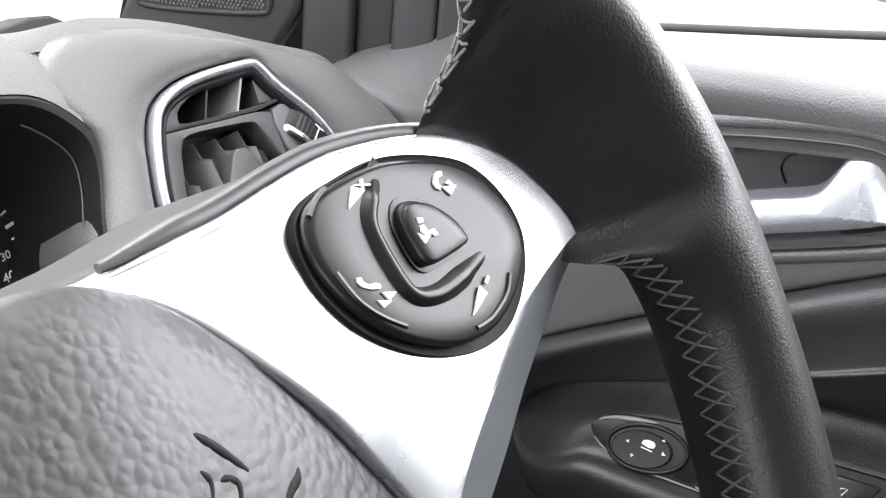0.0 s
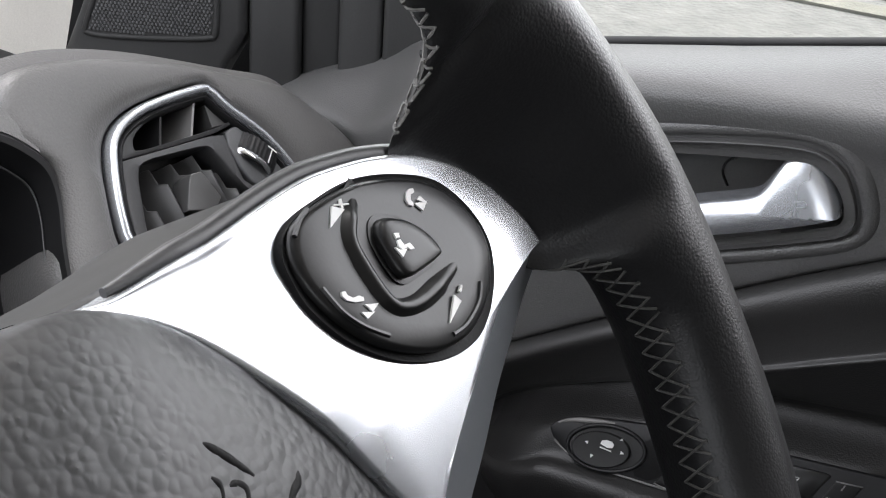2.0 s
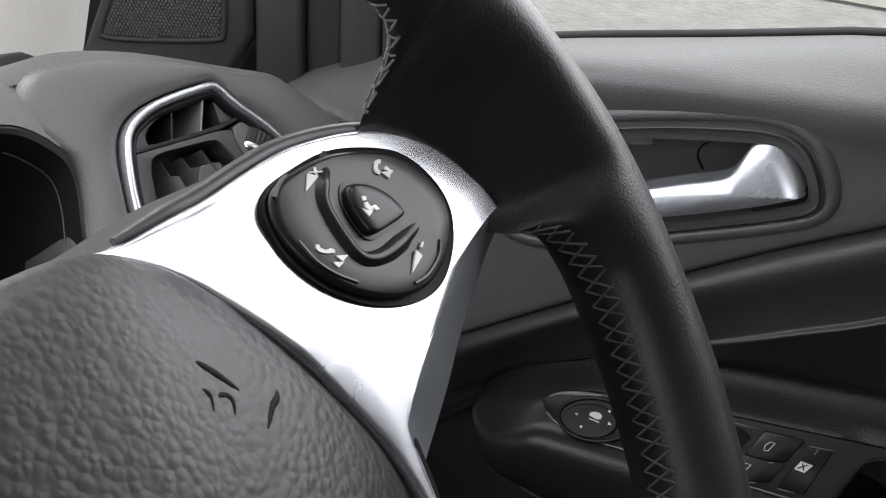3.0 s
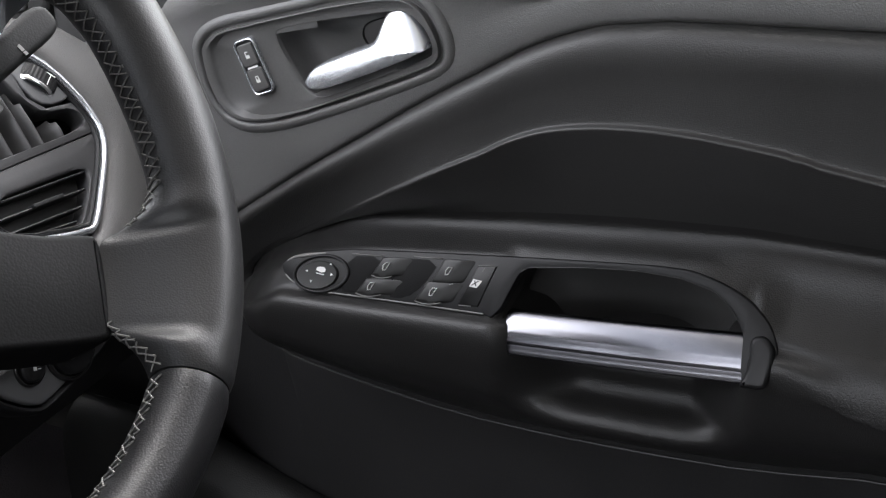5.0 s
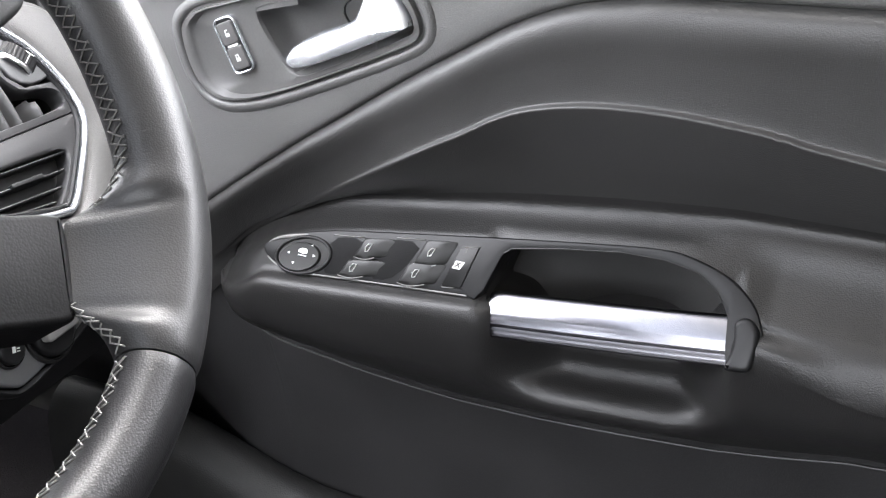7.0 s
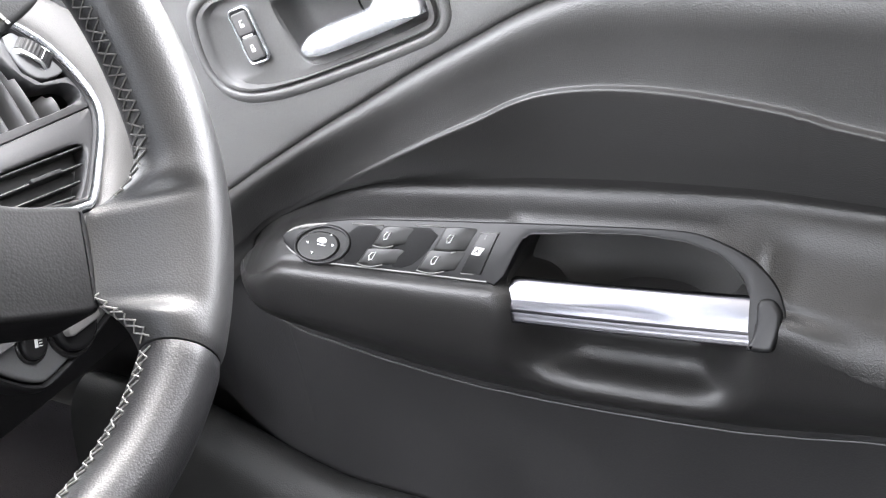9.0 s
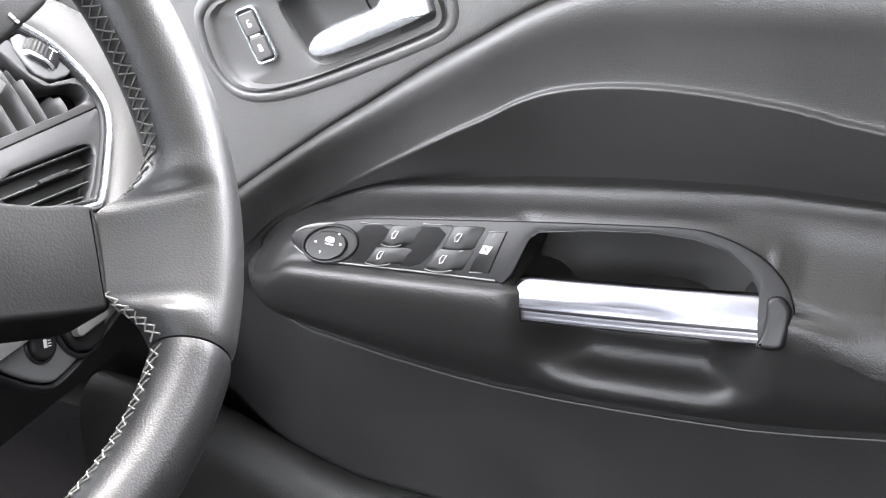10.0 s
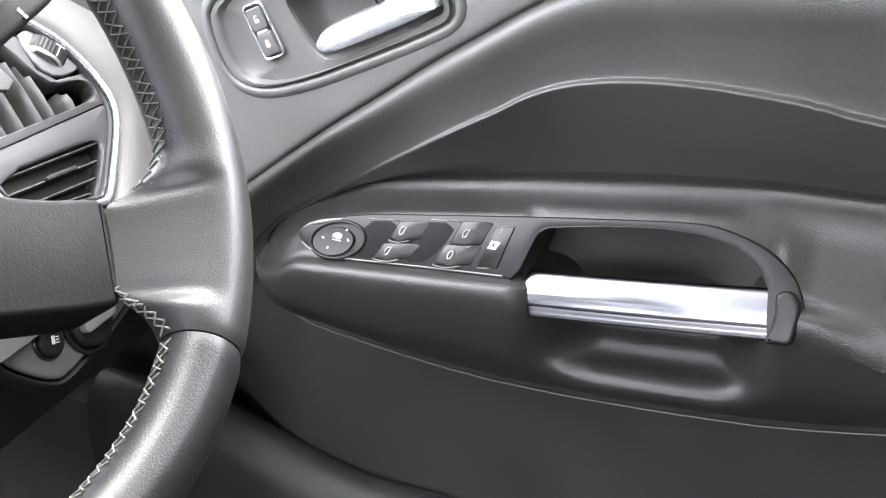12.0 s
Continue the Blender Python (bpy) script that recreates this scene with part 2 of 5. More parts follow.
def band(name, frame_, line, half, low, high, mat, parent=None, label="", closed=True):
    """A raised band of the given half width along a line in a frame, rounded across."""
    pts = np.array(line, float)
    if closed:
        t = np.roll(pts, -1, 0) - np.roll(pts, 1, 0)
    else:
        t = np.gradient(pts, axis=0)
    nrm = np.stack([-t[:, 1], t[:, 0]], 1) / (np.linalg.norm(t, axis=1)[:, None] + 1e-12)
    rows = []
    for p, q in zip(pts, nrm):
        row = [(p + q * half, low)]
        for k in range(7):
            a = math.pi * k / 6
            row.append((p + q * half * math.cos(a), high - (high - low) * 0.45 * (1 - math.sin(a))))
        row.append((p - q * half, low))
        rows.append([frame_.at(*uv, h) for uv, h in row])
    if closed:
        rows.append(rows[0])
    return grid(name, rows, mat, parent, label)


def box_outline(w, h, r, n=4):
    """A rounded rectangle round the origin."""
    out = []
    for cx, cy, a0 in ((w / 2 - r, h / 2 - r, 0), (-w / 2 + r, h / 2 - r, 90), (-w / 2 + r, -h / 2 + r, 180), (w / 2 - r, -h / 2 + r, 270)):
        for k in range(n + 1):
            a = radians(a0 + 90 * k / n)
            out.append((cx + r * math.cos(a), cy + r * math.sin(a)))
    return out


def oval(a, b, n=40, cu=0.0, cv=0.0):
    return [(cu + a * math.cos(2 * math.pi * k / n), cv + b * math.sin(2 * math.pi * k / n)) for k in range(n)]


def tube(name, line, radius, mat, parent=None, label="", sides=8, closed=False):
    pts = [Vector(p) for p in line]
    rows, side = [], None
    for i, p in enumerate(pts):
        a, b = pts[i - 1] if i or closed else p, pts[(i + 1) % len(pts)] if i + 1 < len(pts) or closed else p
        d = (b - a).normalized()
        side = (side - side.dot(d) * d).normalized() if side else d.orthogonal().normalized()
        up = d.cross(side)
        r = radius[i] if isinstance(radius, (list, tuple)) else radius
        rows.append([p + r * (math.cos(2 * math.pi * k / sides) * side + math.sin(2 * math.pi * k / sides) * up) for k in range(sides)])
    if closed:
        rows.append(rows[0])
    return grid(name, rows, mat, parent, label, wrap=True, caps=not closed)


def flat(name, frame_, polys, h, mat, parent=None, label=""):
    """Thin ink shapes: polygons lifted by h."""
    verts, faces = [], []
    for poly in polys:
        n, k = len(poly), len(verts)
        verts += [frame_.at(u, v, h) for u, v in poly] + [frame_.at(u, v, h - 0.0004) for u, v in poly]
        faces.append(tuple(range(k, k + n)))
        faces += [(k + j, k + n + j, k + n + (j + 1) % n, k + (j + 1) % n) for j in range(n)]
    return finish(name, verts, faces, mat, parent, label, smooth=False)


def lettering(words, frame_, size, mat, parent, label=""):
    cu = bpy.data.curves.new("lettering", "FONT")
    cu.body, cu.size, cu.extrude = words, size, 0.0002
    cu.align_x, cu.align_y = "CENTER", "CENTER"
    cu.materials.append(mat)
    ob = new("lettering", cu)
    m = Matrix((frame_.x, frame_.y, frame_.z)).transposed().to_4x4()
    m.translation = frame_.o
    hang(ob, parent)
    ob.matrix_basis = m
    return tagged(ob, label)


def smoothstep(a, b, x):
    t = min(max((x - a) / (b - a), 0.0), 1.0)
    return t * t * (3 - 2 * t)


def along(table, x):
    """Straight interpolation in rows of (x, value), x falling or rising."""
    xs, vs = zip(*sorted((float(a), float(b)) for a, b in table))
    return float(np.interp(x, xs, vs))


# ---- the driver's door ----
# Lines of the trim, as height over the distance ahead of the steering wheel
def rounded(table):
    pts = spline(sorted(table), 5)
    return [tuple(p) for p in pts]


SEAL = [(0.45, 0.800), (0.36, 0.851), (0.32, 0.8695), (0.285, 0.885), (0.246, 0.907), (0.19, 0.9285), (0.125, 0.9435), (0.05, 0.9590), (-0.02, 0.9745), (-0.2, 1.002), (-0.8, 1.04)]
CREASE = rounded([(0.45, 0.79), (0.36, 0.846), (0.335, 0.856), (0.31, 0.8540), (0.285, 0.852), (0.262, 0.863), (0.235, 0.887), (0.2, 0.918), (0.15, 0.940), (0.11, 0.951), (0.03, 0.961), (-0.05, 0.968), (-0.12, 0.975), (-0.21, 0.987), (-0.8, 1.02)])
L1 = rounded([(0.45, 0.60), (0.30, 0.66), (0.22, 0.715), (0.156, 0.764), (0.082, 0.815), (0.033, 0.846), (-0.011, 0.874), (-0.052, 0.898), (-0.089, 0.919), (-0.124, 0.933), (-0.16, 0.9395), (-0.25, 0.944), (-0.8, 0.955)])
L2 = rounded([(0.45, 0.59), (0.30, 0.645), (0.2, 0.692), (0.150, 0.722), (0.120, 0.748), (0.089, 0.7675), (0.0595, 0.7850), (0.0117, 0.8125), (-0.0322, 0.8370), (-0.0607, 0.8520), (-0.0802, 0.8632), (-0.1025, 0.8722), (-0.1307, 0.8782), (-0.1611, 0.8808), (-0.1934, 0.8805), (-0.2244, 0.8780), (-0.2543, 0.8745), (-0.304, 0.866), (-0.8, 0.80)])
L3 = [(0.45, 0.56), (0.30, 0.60), (0.2, 0.66), (0.150, 0.706), (0.133, 0.7220), (0.1286, 0.7300), (0.1174, 0.7425), (0.1028, 0.7535), (0.0885, 0.7610), (0.070, 0.7690), (0.051, 0.7765), (0.0168, 0.7838), (-0.016, 0.7890), (-0.086, 0.7985), (-0.164, 0.8068), (-0.231, 0.812), (-0.3, 0.812), (-0.8, 0.80)]
BEAD = [(0.45, 0.5550), (0.3, 0.5950), (0.2, 0.6550), (0.15, 0.7030), (0.133, 0.7195), (0.1272, 0.7210), (0.1246, 0.7130), (0.1214, 0.7065), (0.1149, 0.6970), (0.108, 0.6910), (0.1003, 0.6865), (0.0862, 0.6817), (0.072, 0.6788), (0.0508, 0.6760), (0.0174, 0.6714), (-0.0271, 0.6674), (-0.0615, 0.6658), (-0.111, 0.6665), (-0.15, 0.6685), (-0.1875, 0.6711), (-0.2335, 0.6752), (-0.27, 0.6810), (-0.31, 0.6890), (-0.8, 0.7296)]
ARM_EDGE = [(0.45, 0.5535), (0.30, 0.5935), (0.2, 0.6535), (0.150, 0.7015), (0.133, 0.7185), (0.125, 0.7240), (0.1, 0.7390), (0.078, 0.7478), (0.06, 0.7488), (0.0173, 0.7516), (-0.081, 0.7585), (-0.26, 0.775), (-0.8, 0.78)]
BEZEL_TOP = [(0.45, 0.556), (0.30, 0.596), (0.2, 0.656), (0.150, 0.7035), (0.133, 0.7203), (0.125, 0.7285), (0.1, 0.7475), (0.085, 0.7575), (0.0737, 0.7645), (0.0587, 0.7705), (0.0354, 0.7762), (0.0096, 0.7808), (-0.08, 0.7920), (-0.135, 0.799), (-0.187, 0.8045), (-0.21, 0.804), (-0.235, 0.796), (-0.252, 0.785), (-0.2595, 0.7805), (-0.275, 0.780), (-0.30, 0.781), (-0.8, 0.783)]


GRAB_TOP = [(0.45, 0.545), (-0.083, 0.764), (-0.0965, 0.785), (-0.101, 0.790), (-0.136, 0.796), (-0.171, 0.800), (-0.198, 0.8005), (-0.218, 0.7975), (-0.232, 0.789), (-0.2385, 0.779), (-0.244, 0.772), (-0.8, 0.772)]


def flare(y):
    """The front of the trim bends outwards to meet the dashboard."""
    return 0.075 * smoothstep(0.15, 0.31, y)


def arm_x(y, z):
    """The sloping top of the armrest."""
    return 0.262 + 0.55 * (z - 0.741 + 0.088 * y)


ARM_SIZE, ARM_PIVOT = 1.050, Vector((-0.2785, -0.3415, 1.1185))


def deeper(p, share=1.0):
    """The armrest is laid out at a twentieth under its true size; this brings a point of it to its true place."""
    return ARM_PIVOT + (Vector(p) - ARM_PIVOT) * (1 + (ARM_SIZE - 1) * share)


def bulge(y):
    """How far the armrest stands out: it swells from a blunt nose at its front."""
    return math.sqrt(max(0.0, 1 - (min(max(y - 0.082, 0.0), 0.051) / 0.051) ** 2))


def door_sections(y):
    """Upper, middle and lower cross-sections of the door trim at one distance ahead."""
    seal, crease, l1, l2, l3, b = (along(t, y) for t in (SEAL, CREASE, L1, L2, L3, BEAD))
    edge, top = along(ARM_EDGE, y), along(BEZEL_TOP, y)
    fl = flare(y)
    up = [(0.392, seal - 0.02), (0.390, seal - 0.001), (0.380, seal + 0.003), (0.350, (seal + crease) / 2 + 0.006), (0.330, crease + 0.004), (0.3175, crease - 0.002), (0.3165, crease - 0.014),
          (0.3195, crease - 0.024), (0.3205, (crease + l1) / 2), (0.3190, l1 + 0.016), (0.3185, l1 + 0.004), (0.3205, l1 + 0.0008), (0.3235, l1 - 0.001)]
    g = bulge(y)
    c = smoothstep(-0.084, -0.096, y) * (1 - smoothstep(-0.238, -0.244, y))
    scoop = smoothstep(-0.082, -0.140, y) * (1 - smoothstep(-0.205, -0.250, y))
    lid = along(GRAB_TOP, y)
    ring = smoothstep(-0.256, -0.320, y)
    gap, step = l1 - l2, 0.0013 + 0.0027 * smoothstep(0.06, -0.08, y)
    k = [(0.3225, l1 - 0.0005), (0.3145, l1 - 0.0015), (0.3100, l1 - 0.006), (0.3085, l1 - min(0.018, 0.28 * gap)), (0.3105, l1 - min(0.034, 0.55 * gap)), (0.3112, l2 + min(0.010, 0.2 * gap)), (0.3108, l2 + 0.0012), (0.3100, l2 + 0.0002),
         (0.3100 - step, l2 - 0.0008), (0.3094 - step, l2 - 0.0035), (0.3085, 0.45 * l2 + 0.55 * l3), (0.3088, l3 + 0.012 * g + 0.0005), (0.3072, l3 + 0.006 * g + 0.0002), (0.3010, l3 + 0.0012 * g), (0.2925, 0.5 * l3 + 0.5 * top)]
    n = smoothstep(0.066, 0.128, y)
    top, edge = top + n * (l3 - 0.10 * (l3 - b) - top), edge + n * (l3 - 0.38 * (l3 - b) - edge)
    h = edge - b
    tail = [(0.2612, edge - 0.020 * h), (0.2575, edge - 0.06 * h), (0.2560, edge - 0.14 * h), (0.2560, edge - 0.26 * h), (0.2572, edge - 0.40 * h), (0.2590, b + 0.47 * h), (0.2625, b + 0.36 * h), (0.2680, b + 0.25 * h), (0.2755, b + 0.14 * h), (0.2835, b + 0.04 * h)]
    shut = [(0.2885, b), (0.297, b - 0.0018), (0.313, b - 0.0045)]
    shelf = [(arm_x(y, top), top), (arm_x(y, 0.5 * (top + edge)), 0.5 * (top + edge)), (arm_x(y, edge) + 0.001, edge - 0.0003)] + tail
    shelf[:3] = [(x + n * (xn - x), z) for (x, z), xn in zip(shelf, (0.285, 0.272, 0.2645))]
    well = [(arm_x(y, lid) + 0.001, lid), (0.335, lid - 0.004), (0.338, edge + 0.004), (0.334, b + 0.080), (0.312, b + 0.071), (0.297, b + 0.064), (0.2905, b + 0.054), (0.292, b + 0.043), (0.286, b + 0.0345), (0.2725, b + 0.0325), (0.2640, b + 0.0265), (0.2685, b + 0.0145), (0.2835, b + 0.004)]
    wide = [(0.278, top), (0.270, top - 0.004), (0.263, top - 0.011), (0.2585, top - 0.021), (0.2560, top - 0.030), (0.2550, top - 0.038)] + tail[3:]
    shelf = [tuple((1 - ring) * np.array(p) + ring * np.array(q)) for p, q in zip(shelf, wide)]
    k += [tuple((1 - w) * np.array(p) + w * np.array(q)) for p, q, w in zip(shelf, well, [c] * 3 + [scoop] * 10)] + shut
    k = [(x if i < 11 else 0.3088 + (x - 0.3088) * g, z) for i, (x, z) in enumerate(k)]
    gl = smoothstep(0.20, 0.04, y)
    low = [(0.3088 + 0.0042 * g, b - 0.0043), (0.3088 + 0.012 * gl + 0.005 * g, b - 0.006), (0.311 + 0.020 * gl, b - 0.015), (0.316 + 0.019 * gl, b - 0.06), (0.336 + 0.009 * gl, b - 0.14), (0.346, 0.45), (0.352, 0.33)]
    front = smoothstep(-0.02, 0.10, y)
    sink = [0.0] * 3 + [0.1 * front, 0.3 * front, 0.5 * front, 0.65 * front, 0.72 * front, 0.02 + 0.78 * front, 0.08 + 0.80 * front, 0.60 + 0.36 * front] + [1.0] * (len(k) - 11)
    k = [deeper((x + fl, y, z), w) for (x, z), w in zip(k, sink)]
    return [[tuple(p) for p in cut_corners(line, 2)] for line in ([(x + fl, y, z) for x, z in up], k, [deeper((x + fl, y, z)) for x, z in low])]


door = thing("car_door", (0.42, -0.1, 0.33), "closed black car door with chrome handles and a sweeping armrest", "car door")
stations = list(np.arange(0.44, 0.20, -0.012)) + list(np.arange(0.20, 0.14, -0.003)) + list(np.arange(0.14, 0.08, -0.0008)) + list(np.arange(0.08, -0.38, -0.003)) + list(np.arange(-0.38, -0.80, -0.02))
cuts = [door_sections(y) for y in stations]


def within(poly, u, v):
    """Whether (u, v) lies inside the outline."""
    inside, n = False, len(poly)
    for i in range(n):
        (a, b), (c, d) = poly[i], poly[(i + 1) % n]
        if (b > v) != (d > v) and u < (c - a) * (v - b) / (d - b) + a:
            inside = not inside
    return inside


FACE = Frame((0.3185, 0, 0), (0, -1, 0), (0, 0, 1))
HANDLE_PLATE = spline([(-0.155, 0.893), (-0.150, 0.902), (-0.138, 0.910), (-0.112, 0.917), (-0.075, 0.927), (-0.04, 0.936), (0.000, 0.943), (0.017, 0.938), (0.026, 0.926), (0.0305, 0.913), (0.028, 0.905), (0.018, 0.899),
                       (-0.011, 0.886), (-0.047, 0.871), (-0.08, 0.858), (-0.109, 0.849), (-0.130, 0.847), (-0.144, 0.854), (-0.152, 0.870)], 4, True)
RECESS = spline([(-0.092, 0.910), (-0.085, 0.916), (-0.061, 0.922), (-0.016, 0.931), (0.004, 0.934), (0.017, 0.927), (0.0235, 0.915), (0.020, 0.905), (-0.01, 0.8925), (-0.047, 0.876), (-0.062, 0.871), (-0.073, 0.876), (-0.084, 0.893)], 5, True)
hole = [tuple(p) for p in inset(HANDLE_PLATE, 0.004)]
grid("upper_trim", [c[0] for c in cuts], DOOR_GRAIN, door, "grained charcoal upper door trim", skip=lambda p: within(hole, -p[1], p[2]) and p[0] < 0.35)
grid("insert_panel", [c[1][:46] for c in cuts], INSERT_GRAIN, door, "soft dark insert above the armrest, coloured lighter as if lit")
grid("armrest_panel", [c[1][45:] for c in cuts], ARM_GRAIN, door, "soft black panel with moulded armrest")
grid("lower_panel", [c[2] for c in cuts], LOW_PLASTIC, door, "dark hard plastic lower panel")


def ring_between(name, frame_, outer, inner, heights, mat, parent, label="", centre=None, n=120, close=0.0):
    """A skin from one closed outline to another inside it, met by angle round a centre; heights at the steps between."""
    c = np.array(centre)

    def reach(poly, a):
        d, best = np.array((math.cos(a), math.sin(a))), None
        m = len(poly)
        for i in range(m):
            p, q = np.array(poly[i]) - c, np.array(poly[(i + 1) % m]) - c
            e = q - p
            det = d[0] * -e[1] + d[1] * e[0]
            if abs(det) < 1e-12:
                continue
            t = (p[0] * -e[1] + p[1] * e[0]) / det
            w = (d[0] * p[1] - d[1] * p[0]) / det
            if t > 0 and -1e-9 <= w <= 1 + 1e-9 and (best is None or t < best):
                best = t
        return c + d * (best or 0.0)
    rows = []
    edge = [(reach(outer, 2 * math.pi * k / n), reach(inner, 2 * math.pi * k / n)) for k in range(n)]
    for share, h in heights:
        rows.append([frame_.at(*(o + (i - o) * share), h) for o, i in edge])
    return grid(name, rows, mat, parent, label, wrap=True, caps=False)


# the inner handle: a plate round a bowl, a lever across it, and the lock switch
handle_plate = ring_between("handle_plate", FACE, HANDLE_PLATE, RECESS, [(0, -0.006), (0, 0.001), (0.02, 0.003), (0.08, 0.0032), (0.12, 0.001), (0.15, -0.001), (0.5, -0.0012), (0.93, -0.0008), (0.98, -0.0015), (1.0, -0.004)],
                            HANDLE_BLACK, door, "satin black plastic handle surround", centre=(-0.035, 0.902))
ring_between("handle_shoulder", FACE, [tuple(p) for p in inset(HANDLE_PLATE, -0.011)], [tuple(p) for p in inset(HANDLE_PLATE, -0.0012)], [(0, -0.004), (0.12, -0.0010), (0.35, 0.0010), (0.6, 0.0017), (0.8, 0.0012), (0.95, -0.0006), (1.0, -0.006)],
             DOOR_GRAIN, door, "padded shoulder of door skin round the handle", centre=(-0.035, 0.902), n=160)
pillow("handle_bowl", FACE, RECESS, [(-0.01, -0.003), (0.03, -0.014), (0.1, -0.022), (0.3, -0.026), (0.7, -0.027)], HANDLE_BLACK, door, "deep black bowl behind the lever", centre=(-0.035, 0.902), base=False)
band("bowl_seam", FACE, spline([(-0.036, 0.900), (-0.040, 0.908), (-0.036, 0.916), (-0.020, 0.922), (0.002, 0.927)], 5), 0.0006, -0.0275, -0.0255, GLOSS_BLACK, door, closed=False)
LEVER = spline([(-0.0715, 0.882), (-0.069, 0.878), (-0.062, 0.8775), (-0.044, 0.883), (-0.005, 0.899), (0.020, 0.911), (0.0225, 0.915), (0.016, 0.926), (0.007, 0.9355), (0.000, 0.937), (-0.006, 0.934), (-0.0095, 0.928), (-0.014, 0.9175), (-0.020, 0.911), (-0.042, 0.902), (-0.064, 0.8915)], 4, True)
pillow("lever", FACE, LEVER, [(0.0, -0.010), (0.0, -0.002), (0.025, 0.0012), (0.08, 0.0030), (0.35, 0.0042), (0.8, 0.0050)], SILVER, door, "satin silver door lever", centre=(-0.012, 0.9055), lift=lambda u, v: 0.25 * (0.884 + 0.36 * (u + 0.066) - v) + 0.002)
lock = FACE.inside(-0.1125, 0.8873, 0.0, 21)
lock_switch = plate("lock_switch", lock, box_outline(0.0165, 0.0375, 0.004), -0.003, 0.001, 0.0008, SATIN_BLACK, door, "lock switch with two keys in a chrome frame")
band("chrome_frame", lock, box_outline(0.0172, 0.0382, 0.0042), 0.0011, -0.002, 0.0022, SILVER, lock_switch, "thin bright chrome frame")
for v, open_ in ((0.0088, True), (-0.0088, False)):
    key = plate("lock_key", lock.inside(0, v), box_outline(0.0135, 0.0155, 0.002), 0.0, 0.0026, 0.001, HANDLE_BLACK, lock_switch, "small lock key with a padlock mark")
    flat("padlock_mark", lock.inside(0, v), [[(-0.00165, -0.00225), (0.00165, -0.00225), (0.00165, 0.0), (-0.00165, 0.0)], [(-0.00135, 0.0), (-0.00075, 0.0), (-0.00075, 0.00195), (-0.00135, 0.00195)],
                                               [(-0.00135, 0.00195), (0.00135, 0.00195), (0.00135, 0.00255), (-0.00135, 0.00255)]] + ([] if open_ else [[(0.00075, 0.0), (0.00135, 0.0), (0.00135, 0.00195), (0.00075, 0.00195)]]), 0.0028, WHITE_INK, lock_switch)
flat("status_bar", lock, [box_outline(0.009, 0.0014, 0.0005, 2)], 0.0024, WHITE_INK, lock_switch)

# the switch plate on the armrest
ARM_ZERO = Vector((arm_x(0, 0.77), 0, 0.77))
ARM = Frame(deeper(ARM_ZERO), (-0.0484, -1, 0), (0.55, 0, 1))
ARM.size = ARM_SIZE


def on_arm(y, z):
    d = Vector((arm_x(y, z), y, z)) - ARM_ZERO
    return d.dot(ARM.x), d.dot(ARM.y)


PLATE_TOP = spline([(0.0785, 0.7610), (0.0755, 0.7645), (0.0700, 0.7680), (0.0587, 0.7715), (0.0354, 0.7768), (0.0096, 0.7811), (-0.08, 0.7925), (-0.135, 0.799), (-0.187, 0.8045), (-0.21, 0.8042), (-0.235, 0.7975), (-0.252, 0.786), (-0.2595, 0.772)], 8)
PLATE_LOW = [(0.0785, 0.7600), (0.0765, 0.7570), (0.0735, 0.7545), (0.0690, 0.7522), (0.0617, 0.7502), (0.0508, 0.7492), (0.0173, 0.7518), (-0.0274, 0.7552), (-0.079, 0.7588), (-0.083, 0.758), (-0.0885, 0.764), (-0.0965, 0.784), (-0.101, 0.789), (-0.136, 0.7948), (-0.171, 0.799), (-0.198, 0.7995), (-0.218, 0.7965), (-0.232, 0.788), (-0.2385, 0.778), (-0.241, 0.752), (-0.2595, 0.760)]
rows = []
for y in list(np.arange(0.0784, -0.2596, -0.0016)):
    top = along(PLATE_TOP, y)
    low = min(along(PLATE_LOW, y), top - 0.0008)
    if y < -0.241:
        low = 0.7565 + 0.008 * ((y + 0.241) / 0.0186) ** 4
    (u0, v0), (u1, v1) = on_arm(y, top), on_arm(y, low)
    k = 0.0012 / max(abs(v0 - v1), 0.0012)
    rows.append([ARM.at(u0 + (u1 - u0) * q, v0 + (v1 - v0) * q, h) for q, h in ((0, -0.004), (0, 0.0012), (k * 0.5, 0.0021), (k, 0.0023), (0.5, 0.0024), (1 - k, 0.0023), (1 - k * 0.5, 0.0021), (1, 0.0012), (1, -0.004))])
switch_plate = grid("switch_plate", rows, SATIN_BLACK, door, "satin black switch plate that runs round the grab opening", wrap=True, caps=True)
line = [(y, along(PLATE_LOW, y) + 0.0004) for y in np.arange(-0.0985, -0.2380, -0.004)]
tube("opening_line", [ARM.at(*on_arm(y, z), 0.0022) for y, z in line], 0.0004, KEY_GREY, switch_plate, "thin edge of the grab opening", sides=6)
tube("plate_lip", [ARM.at(*on_arm(y, along(PLATE_LOW, y) + 0.0006), 0.0024) for y in np.arange(0.074, -0.0795, -0.004)], 0.0006, GREY_PLASTIC, switch_plate, "thin raised lip along the plate", sides=6)
tube("nose_lip", [ARM.at(*on_arm(y, along(PLATE_TOP, y) - 0.0016), 0.0020) for y in np.arange(0.0745, 0.0435, -0.0025)], [0.0005 + 0.0012 * math.sin(math.pi * min(1, (i + 0.5) / 13)) for i in range(13)], GREY_PLASTIC, switch_plate, "bright rounded lip at the nose of the plate", sides=8)
dish = ARM.inside(-0.0452, -0.0106, 0.0, 15)
